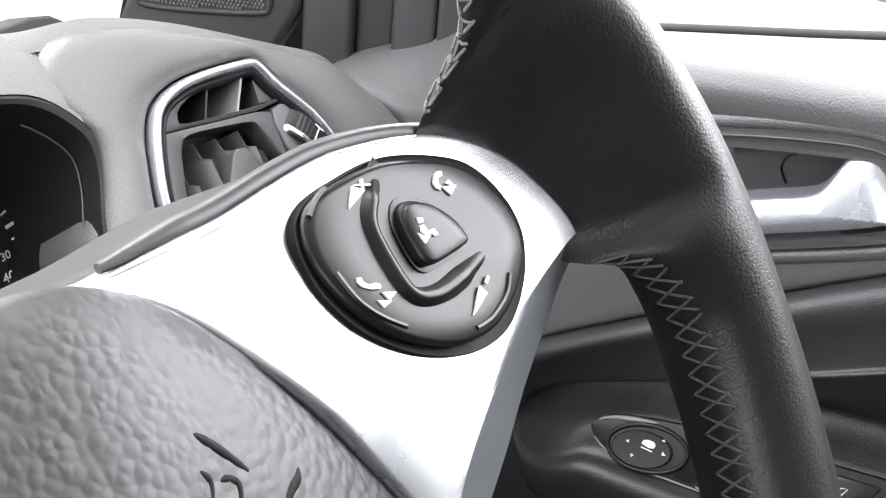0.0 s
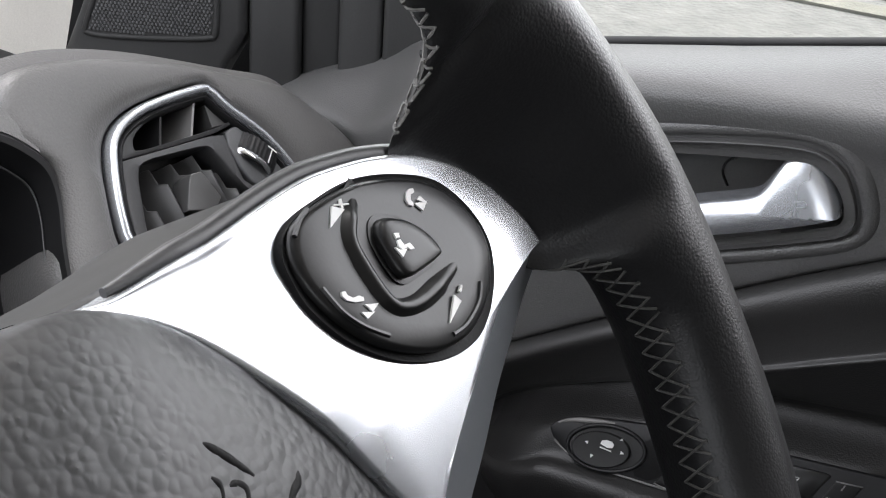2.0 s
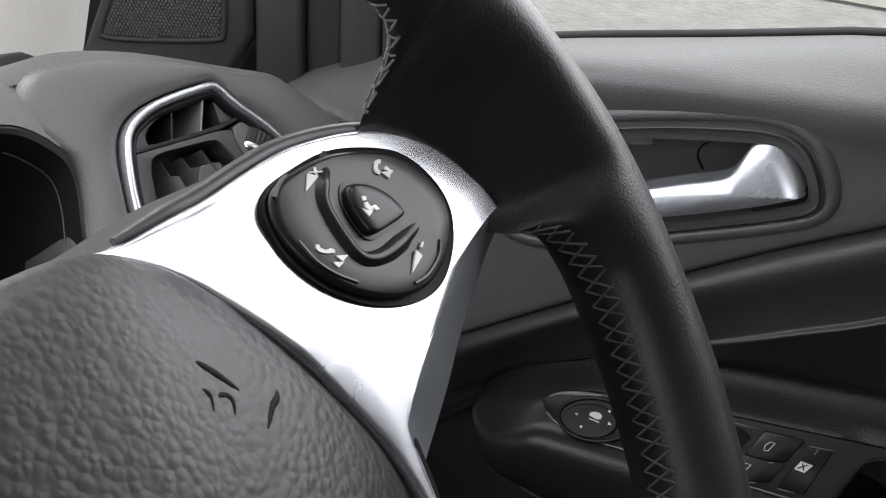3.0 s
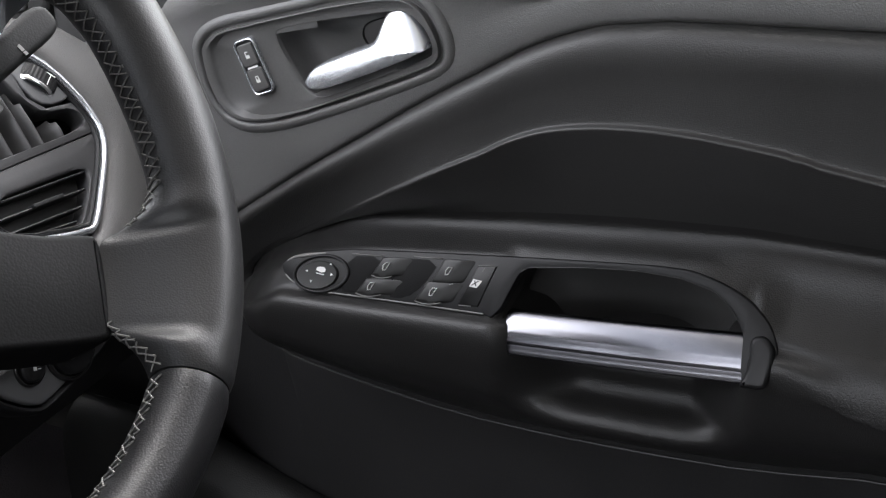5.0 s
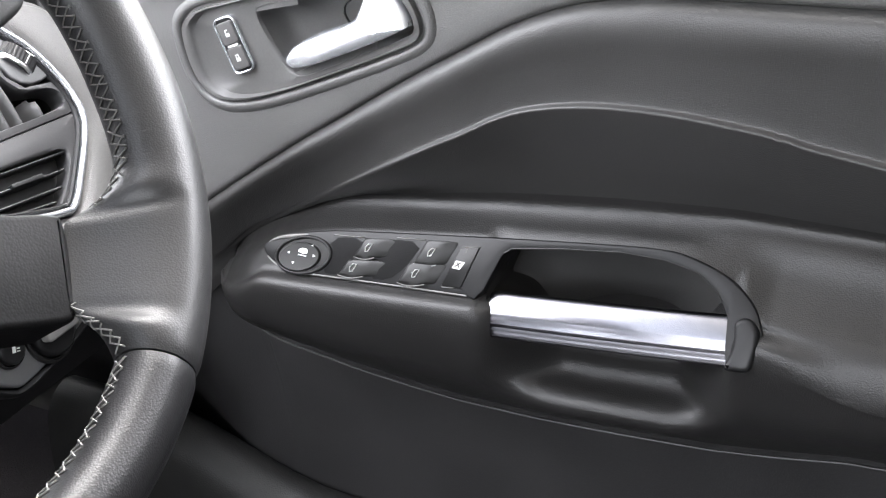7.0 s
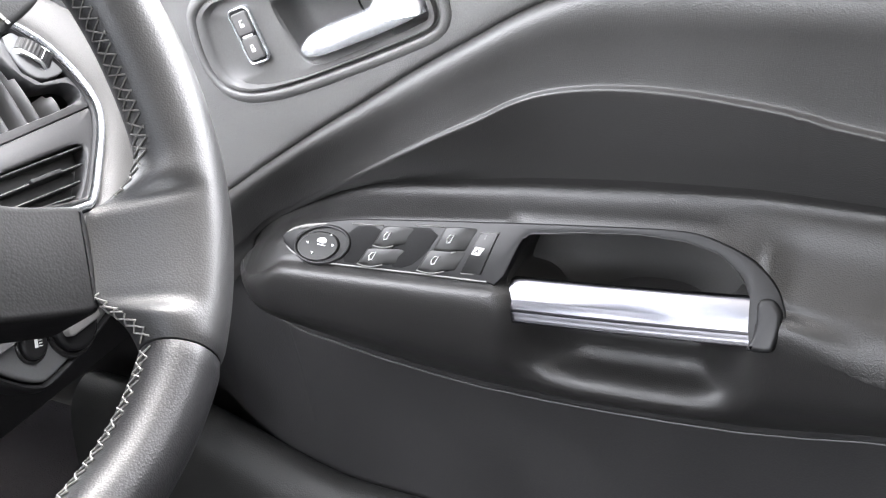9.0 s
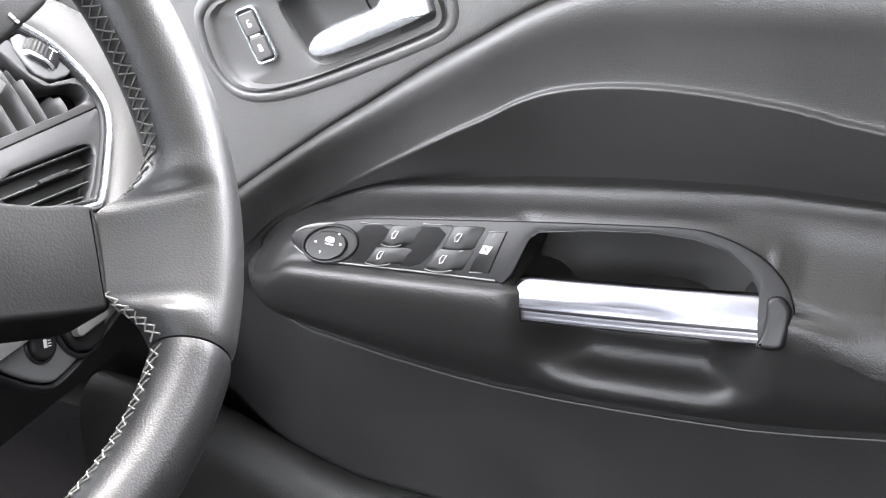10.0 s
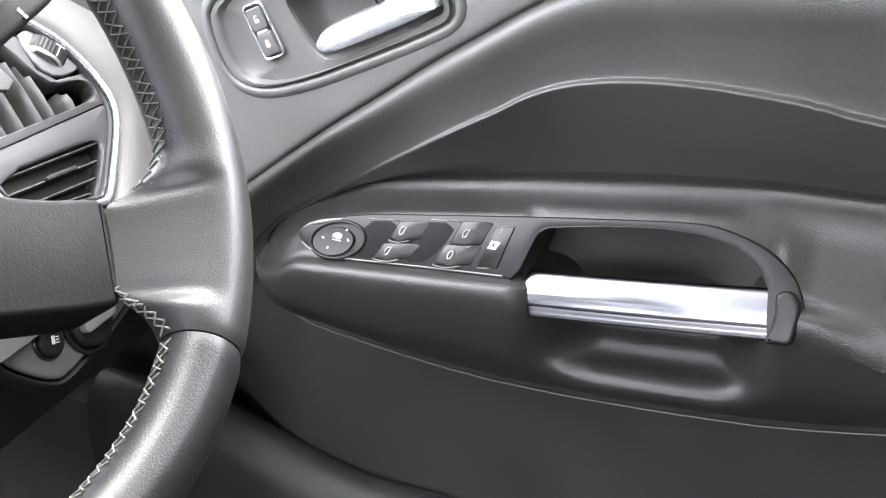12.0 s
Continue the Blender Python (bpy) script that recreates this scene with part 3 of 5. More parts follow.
band("knob_ring", dish, oval(0.0215, 0.0122), 0.0012, 0.0005, 0.0042, SATIN_BLACK, switch_plate, "raised ring round the mirror knob")
plate("knob_dish", dish, oval(0.0208, 0.0115), 0.0, 0.0027, 0.0002, RUBBER, switch_plate, "dull dish under the mirror knob")
knob_seat = ARM.inside(-0.0474, -0.0120, 0.0, 15)
knob = pillow("mirror_knob", knob_seat, oval(0.0164, 0.0097), [(0, 0.001), (0, 0.0036), (0.05, 0.0047), (0.2, 0.0046), (0.7, 0.0044)], KEY_GREY, switch_plate, "round mirror adjusting knob")
marks = ARM.inside(-0.0449, -0.0080, 0.0)
flat("mirror_mark", marks, [[(-0.0034, -0.0008), (-0.0028, 0.0012), (-0.0006, 0.0022), (0.0024, 0.0024), (0.0040, 0.0012), (0.0036, -0.0008), (0.0010, -0.0016)], [(-0.0030, -0.0030), (0.0034, -0.0030), (0.0034, -0.0024), (-0.0030, -0.0024)]], 0.0051, WHITE_INK, knob)
flat("arrow_marks", marks, [[(0.0060, 0.0048), (0.0080, 0.0048), (0.0073, 0.0062)], [(-0.0069, -0.0082), (-0.0050, -0.0082), (-0.0061, -0.0100)], [(0.0085, -0.0023), (0.0085, -0.0004), (0.0106, -0.0015)], [(-0.0100, -0.0035), (-0.0100, -0.0018), (-0.0119, -0.0028)]], 0.0051, WHITE_INK, knob)


def window_switch(left, up, wide, fall, mark_u, mark_v):
    """A rocker: a steep flank, a flat face with a window mark, and a long slope down; left is its low corner, up the way along its flank."""
    left, up = np.array(left), np.array(up)
    prof = [(-0.0006, 0.0010), (-0.0002, 0.0044), (0.0006, 0.0052), (0.5 * wide, 0.0054), (wide, 0.0052), (wide + 0.35 * fall, 0.0044), (wide + 0.7 * fall, 0.0032), (wide + fall, 0.0024), (wide + fall, 0.0)]
    prof = cut_corners(prof, 1)
    rows = []
    for t, sink, swell in ((-0.10, 0.0050, 0.0), (-0.09, 0.0022, 0.0), (-0.03, 0.0006, 0.0), (0.06, 0.0, 0.0), (0.5, 0.0003, 0.0), (0.9, 0.0, 0.0), (1.0, 0.0006, 0.0), (1.04, 0.0040, 0.0)):
        row = []
        for a, h in prof:
            bow = 0.0016 * math.sin(math.pi * min(max(a / (wide + 0.4 * fall), 0), 1)) if t < 0 else 0.0
            p = left + up * t + np.array((a, 0.14 * a - bow))
            row.append(ARM.at(p[0], p[1], max(0.0, min(h, h - sink))))
        rows.append(row)
    key = grid("window_switch", rows, KEY_GREY, switch_plate, "rocker switch with a pale window mark")
    lip = [ARM.at(*(left + up * -0.08 + np.array((a, 0.14 * a - 0.0016 * math.sin(math.pi * a / (wide + 0.4 * fall))))), 0.0046) for a in np.linspace(0, wide + 0.4 * fall, 9)]
    tube("switch_lip", lip, 0.0004, GREY_PLASTIC, key, "fine pale lip of the rocker", sides=5)
    f = ARM.inside(mark_u, mark_v, 0.0, 0)
    band("window_mark", f, [(-0.0018, -0.0031), (0.0002, -0.0025), (0.0026, 0.0027), (-0.0002, 0.0022), (-0.0019, -0.0002)], 0.00026, 0.0052, 0.0060, WHITE_INK, key)
    return key


# Flat plates, not hollows: black colour gives the shade of the switch recesses
for well_edge in ([(-0.0270, 0.0052), (-0.0010, 0.0094), (-0.0050, -0.0030), (-0.0150, -0.0182), (-0.0300, -0.0190)], [(0.0090, 0.0110), (0.0420, 0.0150), (0.0330, -0.0030), (0.0215, -0.0142), (0.0070, -0.0158)]):
    plate("well_shade", ARM, cut_corners(well_edge, 1, True), 0.0, 0.0026, 0.0001, COVER_DARK, switch_plate, "flat black plate that stands for the shade in a switch well")
for p0, p1 in (((-0.0245, 0.0072), (-0.0010, 0.0098)), ((0.0225, 0.0142), (0.0430, 0.0165))):
    tube("well_edge", [ARM.at(*p0, 0.0026), ARM.at(*p1, 0.0026)], 0.00045, GREY_PLASTIC, switch_plate, sides=6)
window_switch((-0.0145, -0.0170), (0.0058, 0.0105), 0.0130, 0.0150, -0.0042, -0.0108)
window_switch((-0.0050, -0.0028), (0.0056, 0.0122), 0.0100, 0.0130, 0.0045, 0.0042)
window_switch((0.0300, -0.0128), (0.0060, 0.0130), 0.0150, 0.0110, 0.0416, -0.0052)
window_switch((0.0392, 0.0014), (0.0060, 0.0150), 0.0120, 0.0100, 0.0500, 0.0100)
child = plate("window_lock_switch", ARM, [(0.0688, 0.0165), (0.0811, 0.0186), (0.0736, -0.0083), (0.0598, -0.0098)], 0.0, 0.0032, 0.0005, GLOSS_DEEP, switch_plate, "gloss black window lock switch")
lock_out = ARM.inside(0.0693, 0.0055, 0.0, 0)
flat("lock_mark", lock_out, [[(-0.0040, -0.0026), (0.0014, -0.0026), (0.0044, 0.0026), (-0.0020, 0.0026)]], 0.0034, WHITE_INK, child)
flat("mark_bars", lock_out, [[(-0.0030, -0.0016), (-0.0020, -0.0016), (0.0024, 0.0020), (0.0014, 0.0020)], [(-0.0012, 0.0018), (-0.0004, 0.0018), (0.0012, -0.0016), (0.0004, -0.0016)]], 0.0037, KEY_GREY, child)
flat("dash_mark", lock_out, [[(0.0030, 0.0082), (0.0038, 0.0082), (0.0048, 0.0114), (0.0040, 0.0114)]], 0.0034, GREY_PLASTIC, child)
for p0, p1 in (((0.0690, 0.0170), (0.0820, 0.0191)), ((0.0602, -0.0102), (0.0690, -0.0092))):
    tube("lock_switch_edge", [ARM.at(*p0, 0.0028), ARM.at(*p1, 0.0028)], 0.0004, GREY_PLASTIC, child, sides=5)

# the matt lining of the grab opening
lining = []
for y in np.arange(-0.0900, -0.2412, -0.003):
    lid = along(GRAB_TOP, y)
    edge = along(ARM_EDGE, y)
    deep = 0.9 * smoothstep(-0.080, -0.165, y) * (1 - smoothstep(-0.175, -0.265, y))
    foot = 0.5 * 0.328 + 0.5 * (0.257 + 0.079 * deep)
    lining.append([deeper((x, y, z)) for x, z in cut_corners([(arm_x(y, lid) + 0.004, lid - 0.0012), (0.312, lid - 0.003), (0.322, lid - 0.007), (0.322, min(lid - 0.009, edge + 0.008)), (foot - 0.010 + 0.012 * deep, edge - 0.006 - 0.028 * deep)], 2)])
for row, y in ((0, -0.0895), (-1, -0.2412)):
    wall = [(arm_x(y, ARM_PIVOT.z + (p.z - ARM_PIVOT.z) / ARM_SIZE) + 0.003, y, ARM_PIVOT.z + (p.z - ARM_PIVOT.z) / ARM_SIZE) for p in lining[row]]
    lining.insert(0 if row == 0 else len(lining), [deeper(p) for p in wall])
grid("cup_lining", lining, CUP_MATT, door, "matt dark lining of the grab opening")

# the chrome grab handle across the opening
BAR = []
for i in range(61):
    q = i / 60
    y = -0.0905 - 0.1545 * q
    z0, z1 = 0.7620 + 0.0158 * q, 0.7372 + 0.0155 * q
    x = 0.2645 - 0.0010 * math.sin(math.pi * q)
    cut = 0.006 * max(0.0, 1 - q / 0.06)
    z2 = 0.5 * (z0 + z1)
    h = z0 - z1
    sec = [(x + 0.017, z0 - 0.004), (x + 0.0130, z0 + 0.0002), (x + 0.0075, z0 - 0.0022), (x + 0.0020, z0 - 0.30 * h), (x - 0.0014, z0 - 0.52 * h), (x - 0.0028, z0 - 0.64 * h), (x - 0.0030, z0 - 0.70 * h), (x - 0.0050, z1 + 0.0024), (x - 0.0050, z1 + 0.0004), (x + 0.016, z1 + 0.003)]
    tight = 1.0 - 0.10 * max(0.0, 1 - min(q, 1 - q) / 0.02) ** 2
    sec = [(x + 0.004 + (px - x - 0.004) * tight, z2 + (pz - z2) * tight) for px, pz in sec]
    BAR.append([deeper((px + 0.00007 * math.sin(2.4 * j) + 0.00004 * math.sin(5.1 * j), y - cut * (z0 - pz) / (z0 - z1), pz)) for j, (px, pz) in enumerate(cut_corners(sec, 2, True))])
grab = grid("grab_handle", BAR, CHROME, door, "polished chrome grab handle", wrap=True, caps=True)
SHELL = []
for i in range(31):
    q = i / 30
    y = -0.094 - 0.152 * q
    z1 = 0.7400 + 0.0155 * q
    x = 0.2690 - 0.0010 * math.sin(math.pi * q)
    sec = [(x + 0.004, z1 + 0.006), (x - 0.0040, z1 + 0.001), (x - 0.002, z1 - 0.006), (x + 0.006, z1 - 0.0110), (x + 0.022, z1 - 0.0115), (x + 0.024, z1 + 0.004)]
    SHELL.append([deeper((px, y, pz)) for px, pz in cut_corners(sec, 2, True)])
grid("handle_underside", SHELL, SATIN_BLACK, door, "black underside of the grab handle", wrap=True, caps=True)
plate("handle_end", ARM, cut_corners([(0.2431, 0.0069), (0.2455, 0.0108), (0.2515, 0.012), (0.2574, 0.0063), (0.2584, 0.0008), (0.2579, -0.0107), (0.2565, -0.0179), (0.246, -0.0191), (0.241, -0.019), (0.2445, -0.0113), (0.2451, -0.0019)], 2, True), -0.022, 0.0075, 0.0030, SATIN_BLACK, door, "satin black handle end")

tube("lower_bead", [deeper((0.3088 + flare(y) - 0.0262 * bulge(y), y, along(BEAD, y) - 0.0008)) for y in list(np.arange(0.1268, 0.10, -0.001)) + list(np.arange(0.10, -0.78, -0.006))], 0.0009, KEY_GREY, door, "thin moulded bead below the armrest", sides=6)

# window seal and glass of the door
tube("window_seal", [(0.391, y, along(SEAL, y) + 0.0010) for y in np.arange(0.24, -0.80, -0.02)], 0.0028, RUBBER, door, "black rubber window seal")
glass_rows = [[(0.402, y, along(SEAL, y) - 0.01), (0.395, y, 1.10), (0.35, y, 1.42)] for y in np.arange(0.24, -0.80, -0.08)]
pane = grid("window_pane", glass_rows, GLASS, door, "closed clear door window")
pane.visible_shadow = False


# ---- the steering wheel, turned a little to the left ----
TILT = radians(32.56)
HUB = Vector((-0.0913, 0.0, 1.0))
WHEEL = Frame(HUB, (1, 0, 0), (0, math.sin(TILT), math.cos(TILT)))
TURN = 8.0
wheel = thing("steering_wheel", HUB, "black leather steering wheel with silver spokes and pale stitching", "steering wheel")
RIM_R, TUBE_R, TUBE_D = 0.1695, 0.0168, 0.0175


def mirrored(points):
    """The same shape on the other side of the wheel's own upright."""
    a = radians(90 + TURN)
    c, q = math.cos(2 * a), math.sin(2 * a)
    return [(c * u + q * v, q * u - c * v) for u, v in points]


SEAM, SEAM_L = -59.0, -121.0 + 2 * TURN

# the inner edge of the leather by angle: radius and height; it widens into the spoke roots
RIM_EDGE = [(-180, 0.1527, 0.0), (-59.6, 0.1520, 0.0), (-58.6, 0.1508, 0.000), (-57.4, 0.1490, -0.0015), (-56.0, 0.1455, -0.0050), (-54.4, 0.1400, -0.0105), (-52.6, 0.1345, -0.0150), (-51.0, 0.1315, -0.0165), (-45.5, 0.1300, -0.0165), (-36.6, 0.1290, -0.0165), (-35.6, 0.1335, -0.0155), (-34.3, 0.1386, -0.0130), (-31.4, 0.1455, -0.0080),
            (-28.7, 0.1484, -0.0035), (-26.5, 0.1488, -0.0010), (-22, 0.1485, 0.0), (-14, 0.1485, 0.0), (-6, 0.1495, 0.0), (-1, 0.1500, 0.0), (4.5, 0.1478, -0.001), (7.6, 0.1445, -0.004), (9.4, 0.1400, -0.0105), (10.4, 0.1370, -0.0165), (12.2, 0.1400, -0.0175), (18, 0.1400, -0.0185),
            (25, 0.1365, -0.0195), (31, 0.1306, -0.0200), (33.2, 0.1265, -0.0195), (34.0, 0.1300, -0.0185), (34.7, 0.1370, -0.0115), (35.9, 0.1435, -0.0045), (38.2, 0.1470, 0.0), (41.3, 0.1490, 0.001), (46, 0.1510, 0.001), (54, 0.1527, 0.0), (98, 0.1527, 0.0)]
EDGE_A = np.arange(-180, 98.01, 0.25)
EDGE_R, EDGE_H = (np.interp(EDGE_A, [e[0] for e in RIM_EDGE], [e[k] for e in RIM_EDGE]) for k in (1, 2))
for _ in range(12):
    for row in (EDGE_R, EDGE_H):
        row[1:-1] = 0.25 * row[:-2] + 0.5 * row[1:-1] + 0.25 * row[2:]


def rim_section(angle, swell=1.0):
    """The leather's cross-section at an angle: bottom, outside, top, down to the inner edge, and back below; points of (radius, height)."""
    a = angle if angle <= 90 + TURN else 180 + 2 * TURN - angle
    r0 = RIM_R - 0.003 * smoothstep(14, -8, a) * smoothstep(-110, -80, a)
    re, de = float(np.interp(a, EDGE_A, EDGE_R)), float(np.interp(a, EDGE_A, EDGE_H))
    span, low = r0 - re, min(-TUBE_D, de - 0.008)
    w = smoothstep(0.021, 0.034, span)
    cove = smoothstep(17, 26, a) * (1 - smoothstep(50, 66, a))
    under, low = 1.0 + 1.0 * cove, low + cove * (de - 0.004 - low)
    out = [(r0 + TUBE_R * math.cos(b), TUBE_D * math.sin(b)) for b in (radians(x) for x in range(-90, 91, 15))]
    for k in range(1, 17):
        q = k / 16
        c, t = math.cos(q * math.pi / 2), math.sin(q * math.pi / 2)
        ellipse = np.array((r0 - span * t, de + (TUBE_D - de) * c))
        saddle = np.array((r0 - span * q, TUBE_D * (2 * q ** 3 - 3 * q * q + 1) + de * (3 * q * q - 2 * q ** 3) + 0.7 * (de - TUBE_D) * (q ** 3 - q * q)))
        out.append(tuple((1 - w) * ellipse + w * saddle))
    for k in range(1, 9):
        t = math.pi / 2 * k / 9
        inward = math.cos(t) ** under
        out.append((r0 - span * inward, de + (low - de) * math.sin(t) + cove * (-0.003 - low) * (1 - inward)))
    return [(r0 + (r - r0) * swell, h * swell) for r, h in out]


INNER = 13 + 15


def rim_place(angle, r, h):
    c, q = math.cos(radians(angle)), math.sin(radians(angle))
    return WHEEL.at(r * c, r * q, h)


def rim_piece(name, a0, a1, mat, label, pinch):
    rows, n = [], max(8, int(abs(a1 - a0) / 0.8))
    for i in range(n + 1):
        a = a0 + (a1 - a0) * i / n
        d = min(abs(a - a0), abs(a - a1))
        rows.append([rim_place(a, r, h) for r, h in rim_section(a, 1.0 - pinch * math.exp(-(d / 0.8) ** 2))])
    return grid(name, rows, mat, wheel, label, wrap=True, caps=True)


rim_piece("upper_rim", SEAM + 0.15, 360 + SEAM_L - 0.15, RIM_LEATHER, "black leather upper rim that runs into the spokes", 0.05)
rim_piece("lower_rim", SEAM_L + 0.15, SEAM - 0.15, WORN_LEATHER, "shiny worn leather lower rim", 0.05)


def even(points, n):
    """n points spaced evenly along a rounded line."""
    p = np.array(cut_corners(points, 2))
    run = np.concatenate([[0], np.cumsum(np.linalg.norm(np.diff(p, axis=0), axis=1))])
    return [np.array((np.interp(x, run, p[:, 0]), np.interp(x, run, p[:, 1]))) for x in np.linspace(0, run[-1], n)]


PLATE_OUTER = [(0.0136, 0.0814), (0.0191, 0.0800), (0.0244, 0.0788), (0.0308, 0.0786), (0.0405, 0.0782), (0.0489, 0.0774), (0.0644, 0.0778), (0.0791, 0.0775), (0.0895, 0.0756), (0.1002, 0.0731), (0.1124, 0.0688), (0.1216, 0.0630), (0.1282, 0.0570), (0.1328, 0.0492), (0.1364, 0.0401), (0.1386, 0.0335), (0.1386, 0.0311), (0.1372, 0.0318), (0.1239, 0.0305), (0.1168, 0.0296), (0.1022, 0.0244), (0.0862, 0.0183), (0.0731, 0.0130), (0.0640, 0.0125), (0.0605, -0.0120)]
PLATE_INNER = [(0.0132, 0.0812), (0.0176, 0.0784), (0.0253, 0.0723), (0.0307, 0.0657), (0.0346, 0.0587), (0.0386, 0.0501), (0.0423, 0.0421), (0.0454, 0.0338), (0.0481, 0.0251), (0.0508, 0.0178), (0.0552, 0.0040), (0.0565, -0.0120)]
DISH = [(-0.05, -0.0120), (0.0, -0.0112), (0.03, -0.0104), (0.04, -0.0107), (0.05, -0.0125), (0.06, -0.0148), (0.075, -0.0172), (0.09, -0.0190)]


for flip in (False, True):
    side = mirrored if flip else list
    # the lower spoke cover
    cover = [(0.035, -0.028), (0.075, -0.0600), (0.1015, -0.0725), (0.1035, -0.0765), (0.093, -0.0945), (0.0825, -0.1105), (0.0785, -0.1112), (0.055, -0.1000), (0.005, -0.074)]
    plate("spoke_cover", WHEEL, cut_corners(side(cover), 2, True), -0.045, -0.0145, 0.003, COVER_DARK, wheel, "dark plastic lower spoke cover")
    # the silver spoke, dished back towards its upper edge
    def dish(u, v, side=side):
        return along(DISH, side([(u, v)])[0][1])
    rows = []
    outer, inner = even(side(PLATE_OUTER), 90), even(side(PLATE_INNER), 90)
    for k, (a, b) in enumerate(zip(outer, inner)):
        wide = max(np.linalg.norm(a - b), 1e-6)
        roll = min(0.30, 0.0022 / wide)
        row = [WHEEL.at(*a, dish(*a) - 0.014)]
        for q in [roll * x for x in (0.0, 0.1, 0.35, 0.7, 1.0)] + [roll + (1 - 2 * roll) * x / 6 for x in range(1, 6)] + [1 - roll * x for x in (1.0, 0.6, 0.25, 0.0)]:
            p = a + (b - a) * q
            e = max(0.0, 1 - min(q, 1 - q) / roll)
            row.append(WHEEL.at(*p, dish(*p) - 0.0020 * smoothstep(34, 14, k) * min(1.0, wide / 0.04) * math.sin(math.pi * q) - min(0.0022, 0.4 * wide) * (1 - math.sqrt(max(0.0, 1 - e * e)))))
        rows.append(row + [WHEEL.at(*b, dish(*b) - 0.014)])
    spoke = grid("silver_spoke", rows, SILVER, wheel, "satin silver spoke")
    edge = [tuple(p) for p in outer] + [tuple(p) for p in reversed(inner)]
    plate("spoke_back", WHEEL, [tuple(p) for p in inset(edge[::3], -0.0010)], -0.075, -0.0300, 0.003, SATIN_BLACK, wheel, "grey plastic back of the spoke")
    crest = [tuple(p) for p in outer[4:52]]
    tube("spoke_shoulder", [WHEEL.at(u, v + 0.0012, dish(u, v) - 0.0044) for u, v in crest], [0.0010 + 0.0012 * min(1, k / 6) for k in range(len(crest))], SHOULDER, wheel, "grey plastic shoulder behind the spoke")
    fold = spline(side([(0.1386, 0.0311), (0.1300, 0.0318), (0.1239, 0.0305), (0.1168, 0.0296), (0.1022, 0.0244), (0.0862, 0.0183), (0.0731, 0.0130), (0.0640, 0.0125), (0.0605, -0.0120)]), 4)
    foot = spline(side([(0.1340, 0.0300), (0.1503, 0.0245), (0.1451, 0.0221), (0.1354, 0.0190), (0.1225, 0.0134), (0.1087, 0.0075), (0.0942, 0.0000), (0.0760, -0.0080), (0.0665, -0.0130)]), 4)
    n = min(len(fold), len(foot))
    fold, foot = ([row[round(k * (len(row) - 1) / (n - 1))] for k in range(n)] for row in (fold, foot))
    wall = []
    for (u0, v0), (u1, v1) in zip(fold, foot):
        wall.append([WHEEL.at(u0 + (u1 - u0) * q, v0 + (v1 - v0) * q, dish(u0, v0) + h) for q, h in ((0.0, -0.0022), (0.12, -0.0026), (0.4, -0.0050), (1.0, -0.0105))] + [WHEEL.at(u1, v1, -0.045)])
    grid("spoke_flank", wall, SILVER_SHADE, wheel, "satin silver flank below the spoke, with its shade in the colour")
    # the button pad on it
    pad = spline(side([(0.0610, 0.0698), (0.0584, 0.0668), (0.0573, 0.0623), (0.0569, 0.0568), (0.0587, 0.0499), (0.0622, 0.0441), (0.0670, 0.0389), (0.0735, 0.0341), (0.0813, 0.0300), (0.0895, 0.0275), (0.0973, 0.0272), (0.1044, 0.0297), (0.1111, 0.0342), (0.1152, 0.0395), (0.1173, 0.0446), (0.1172, 0.0500), (0.1159, 0.0553), (0.1128, 0.0603), (0.1079, 0.0639), (0.1001, 0.0678), (0.0919, 0.0708), (0.0846, 0.0721), (0.0767, 0.0724), (0.0699, 0.0724), (0.0649, 0.0716)]), 3, True)
    inside = spline(side([(0.0640, 0.0710), (0.0607, 0.0677), (0.0590, 0.0623), (0.0594, 0.0557), (0.0610, 0.0502), (0.0644, 0.0442), (0.0706, 0.0382), (0.0794, 0.0329), (0.0891, 0.0302), (0.0960, 0.0304), (0.1043, 0.0330), (0.1101, 0.0372), (0.1135, 0.0415), (0.1151, 0.0460), (0.1145, 0.0509), (0.1128, 0.0559), (0.1100, 0.0599), (0.1052, 0.0636), (0.0975, 0.0674), (0.0894, 0.0704), (0.0822, 0.0717), (0.0747, 0.0722), (0.0684, 0.0721)]), 3, True)
    mid = np.array(side([(0.0890, 0.0500)])[0])
    base = pillow("button_base", WHEEL, pad, [(-0.012, -0.008), (-0.012, 0.0006), (0.0, 0.0012), (0.02, 0.0010), (0.04, 0.0007), (0.5, 0.0007)], COVER_DARK, spoke, "black button base set in the spoke", centre=mid, lift=dish)
    inner = pillow("button_ring", WHEEL, inside, [(0, -0.006), (0, 0.0017), (0.02, 0.0026), (0.06, 0.0030), (0.3, 0.0029), (0.8, 0.0027)], PAD_BLACK, spoke, "four-way ring of satin black buttons", centre=mid, lift=dish)
    if flip:
        continue
    lip = spline([(0.0892, 0.0697), (0.0817, 0.0671), (0.0763, 0.0632), (0.0747, 0.0586), (0.0739, 0.0516), (0.0745, 0.0479), (0.0768, 0.0457), (0.0823, 0.0441), (0.0937, 0.0439), (0.1083, 0.0445)], 6)
    t = np.gradient(np.array(lip), axis=0)
    across = np.stack([-t[:, 1], t[:, 0]], 1) / np.linalg.norm(t, axis=1)[:, None]
    rows = []
    for k, (p, q) in enumerate(zip(np.array(lip), across)):
        fade = min(1.0, k / 8, (len(lip) - 1 - k) / 8)
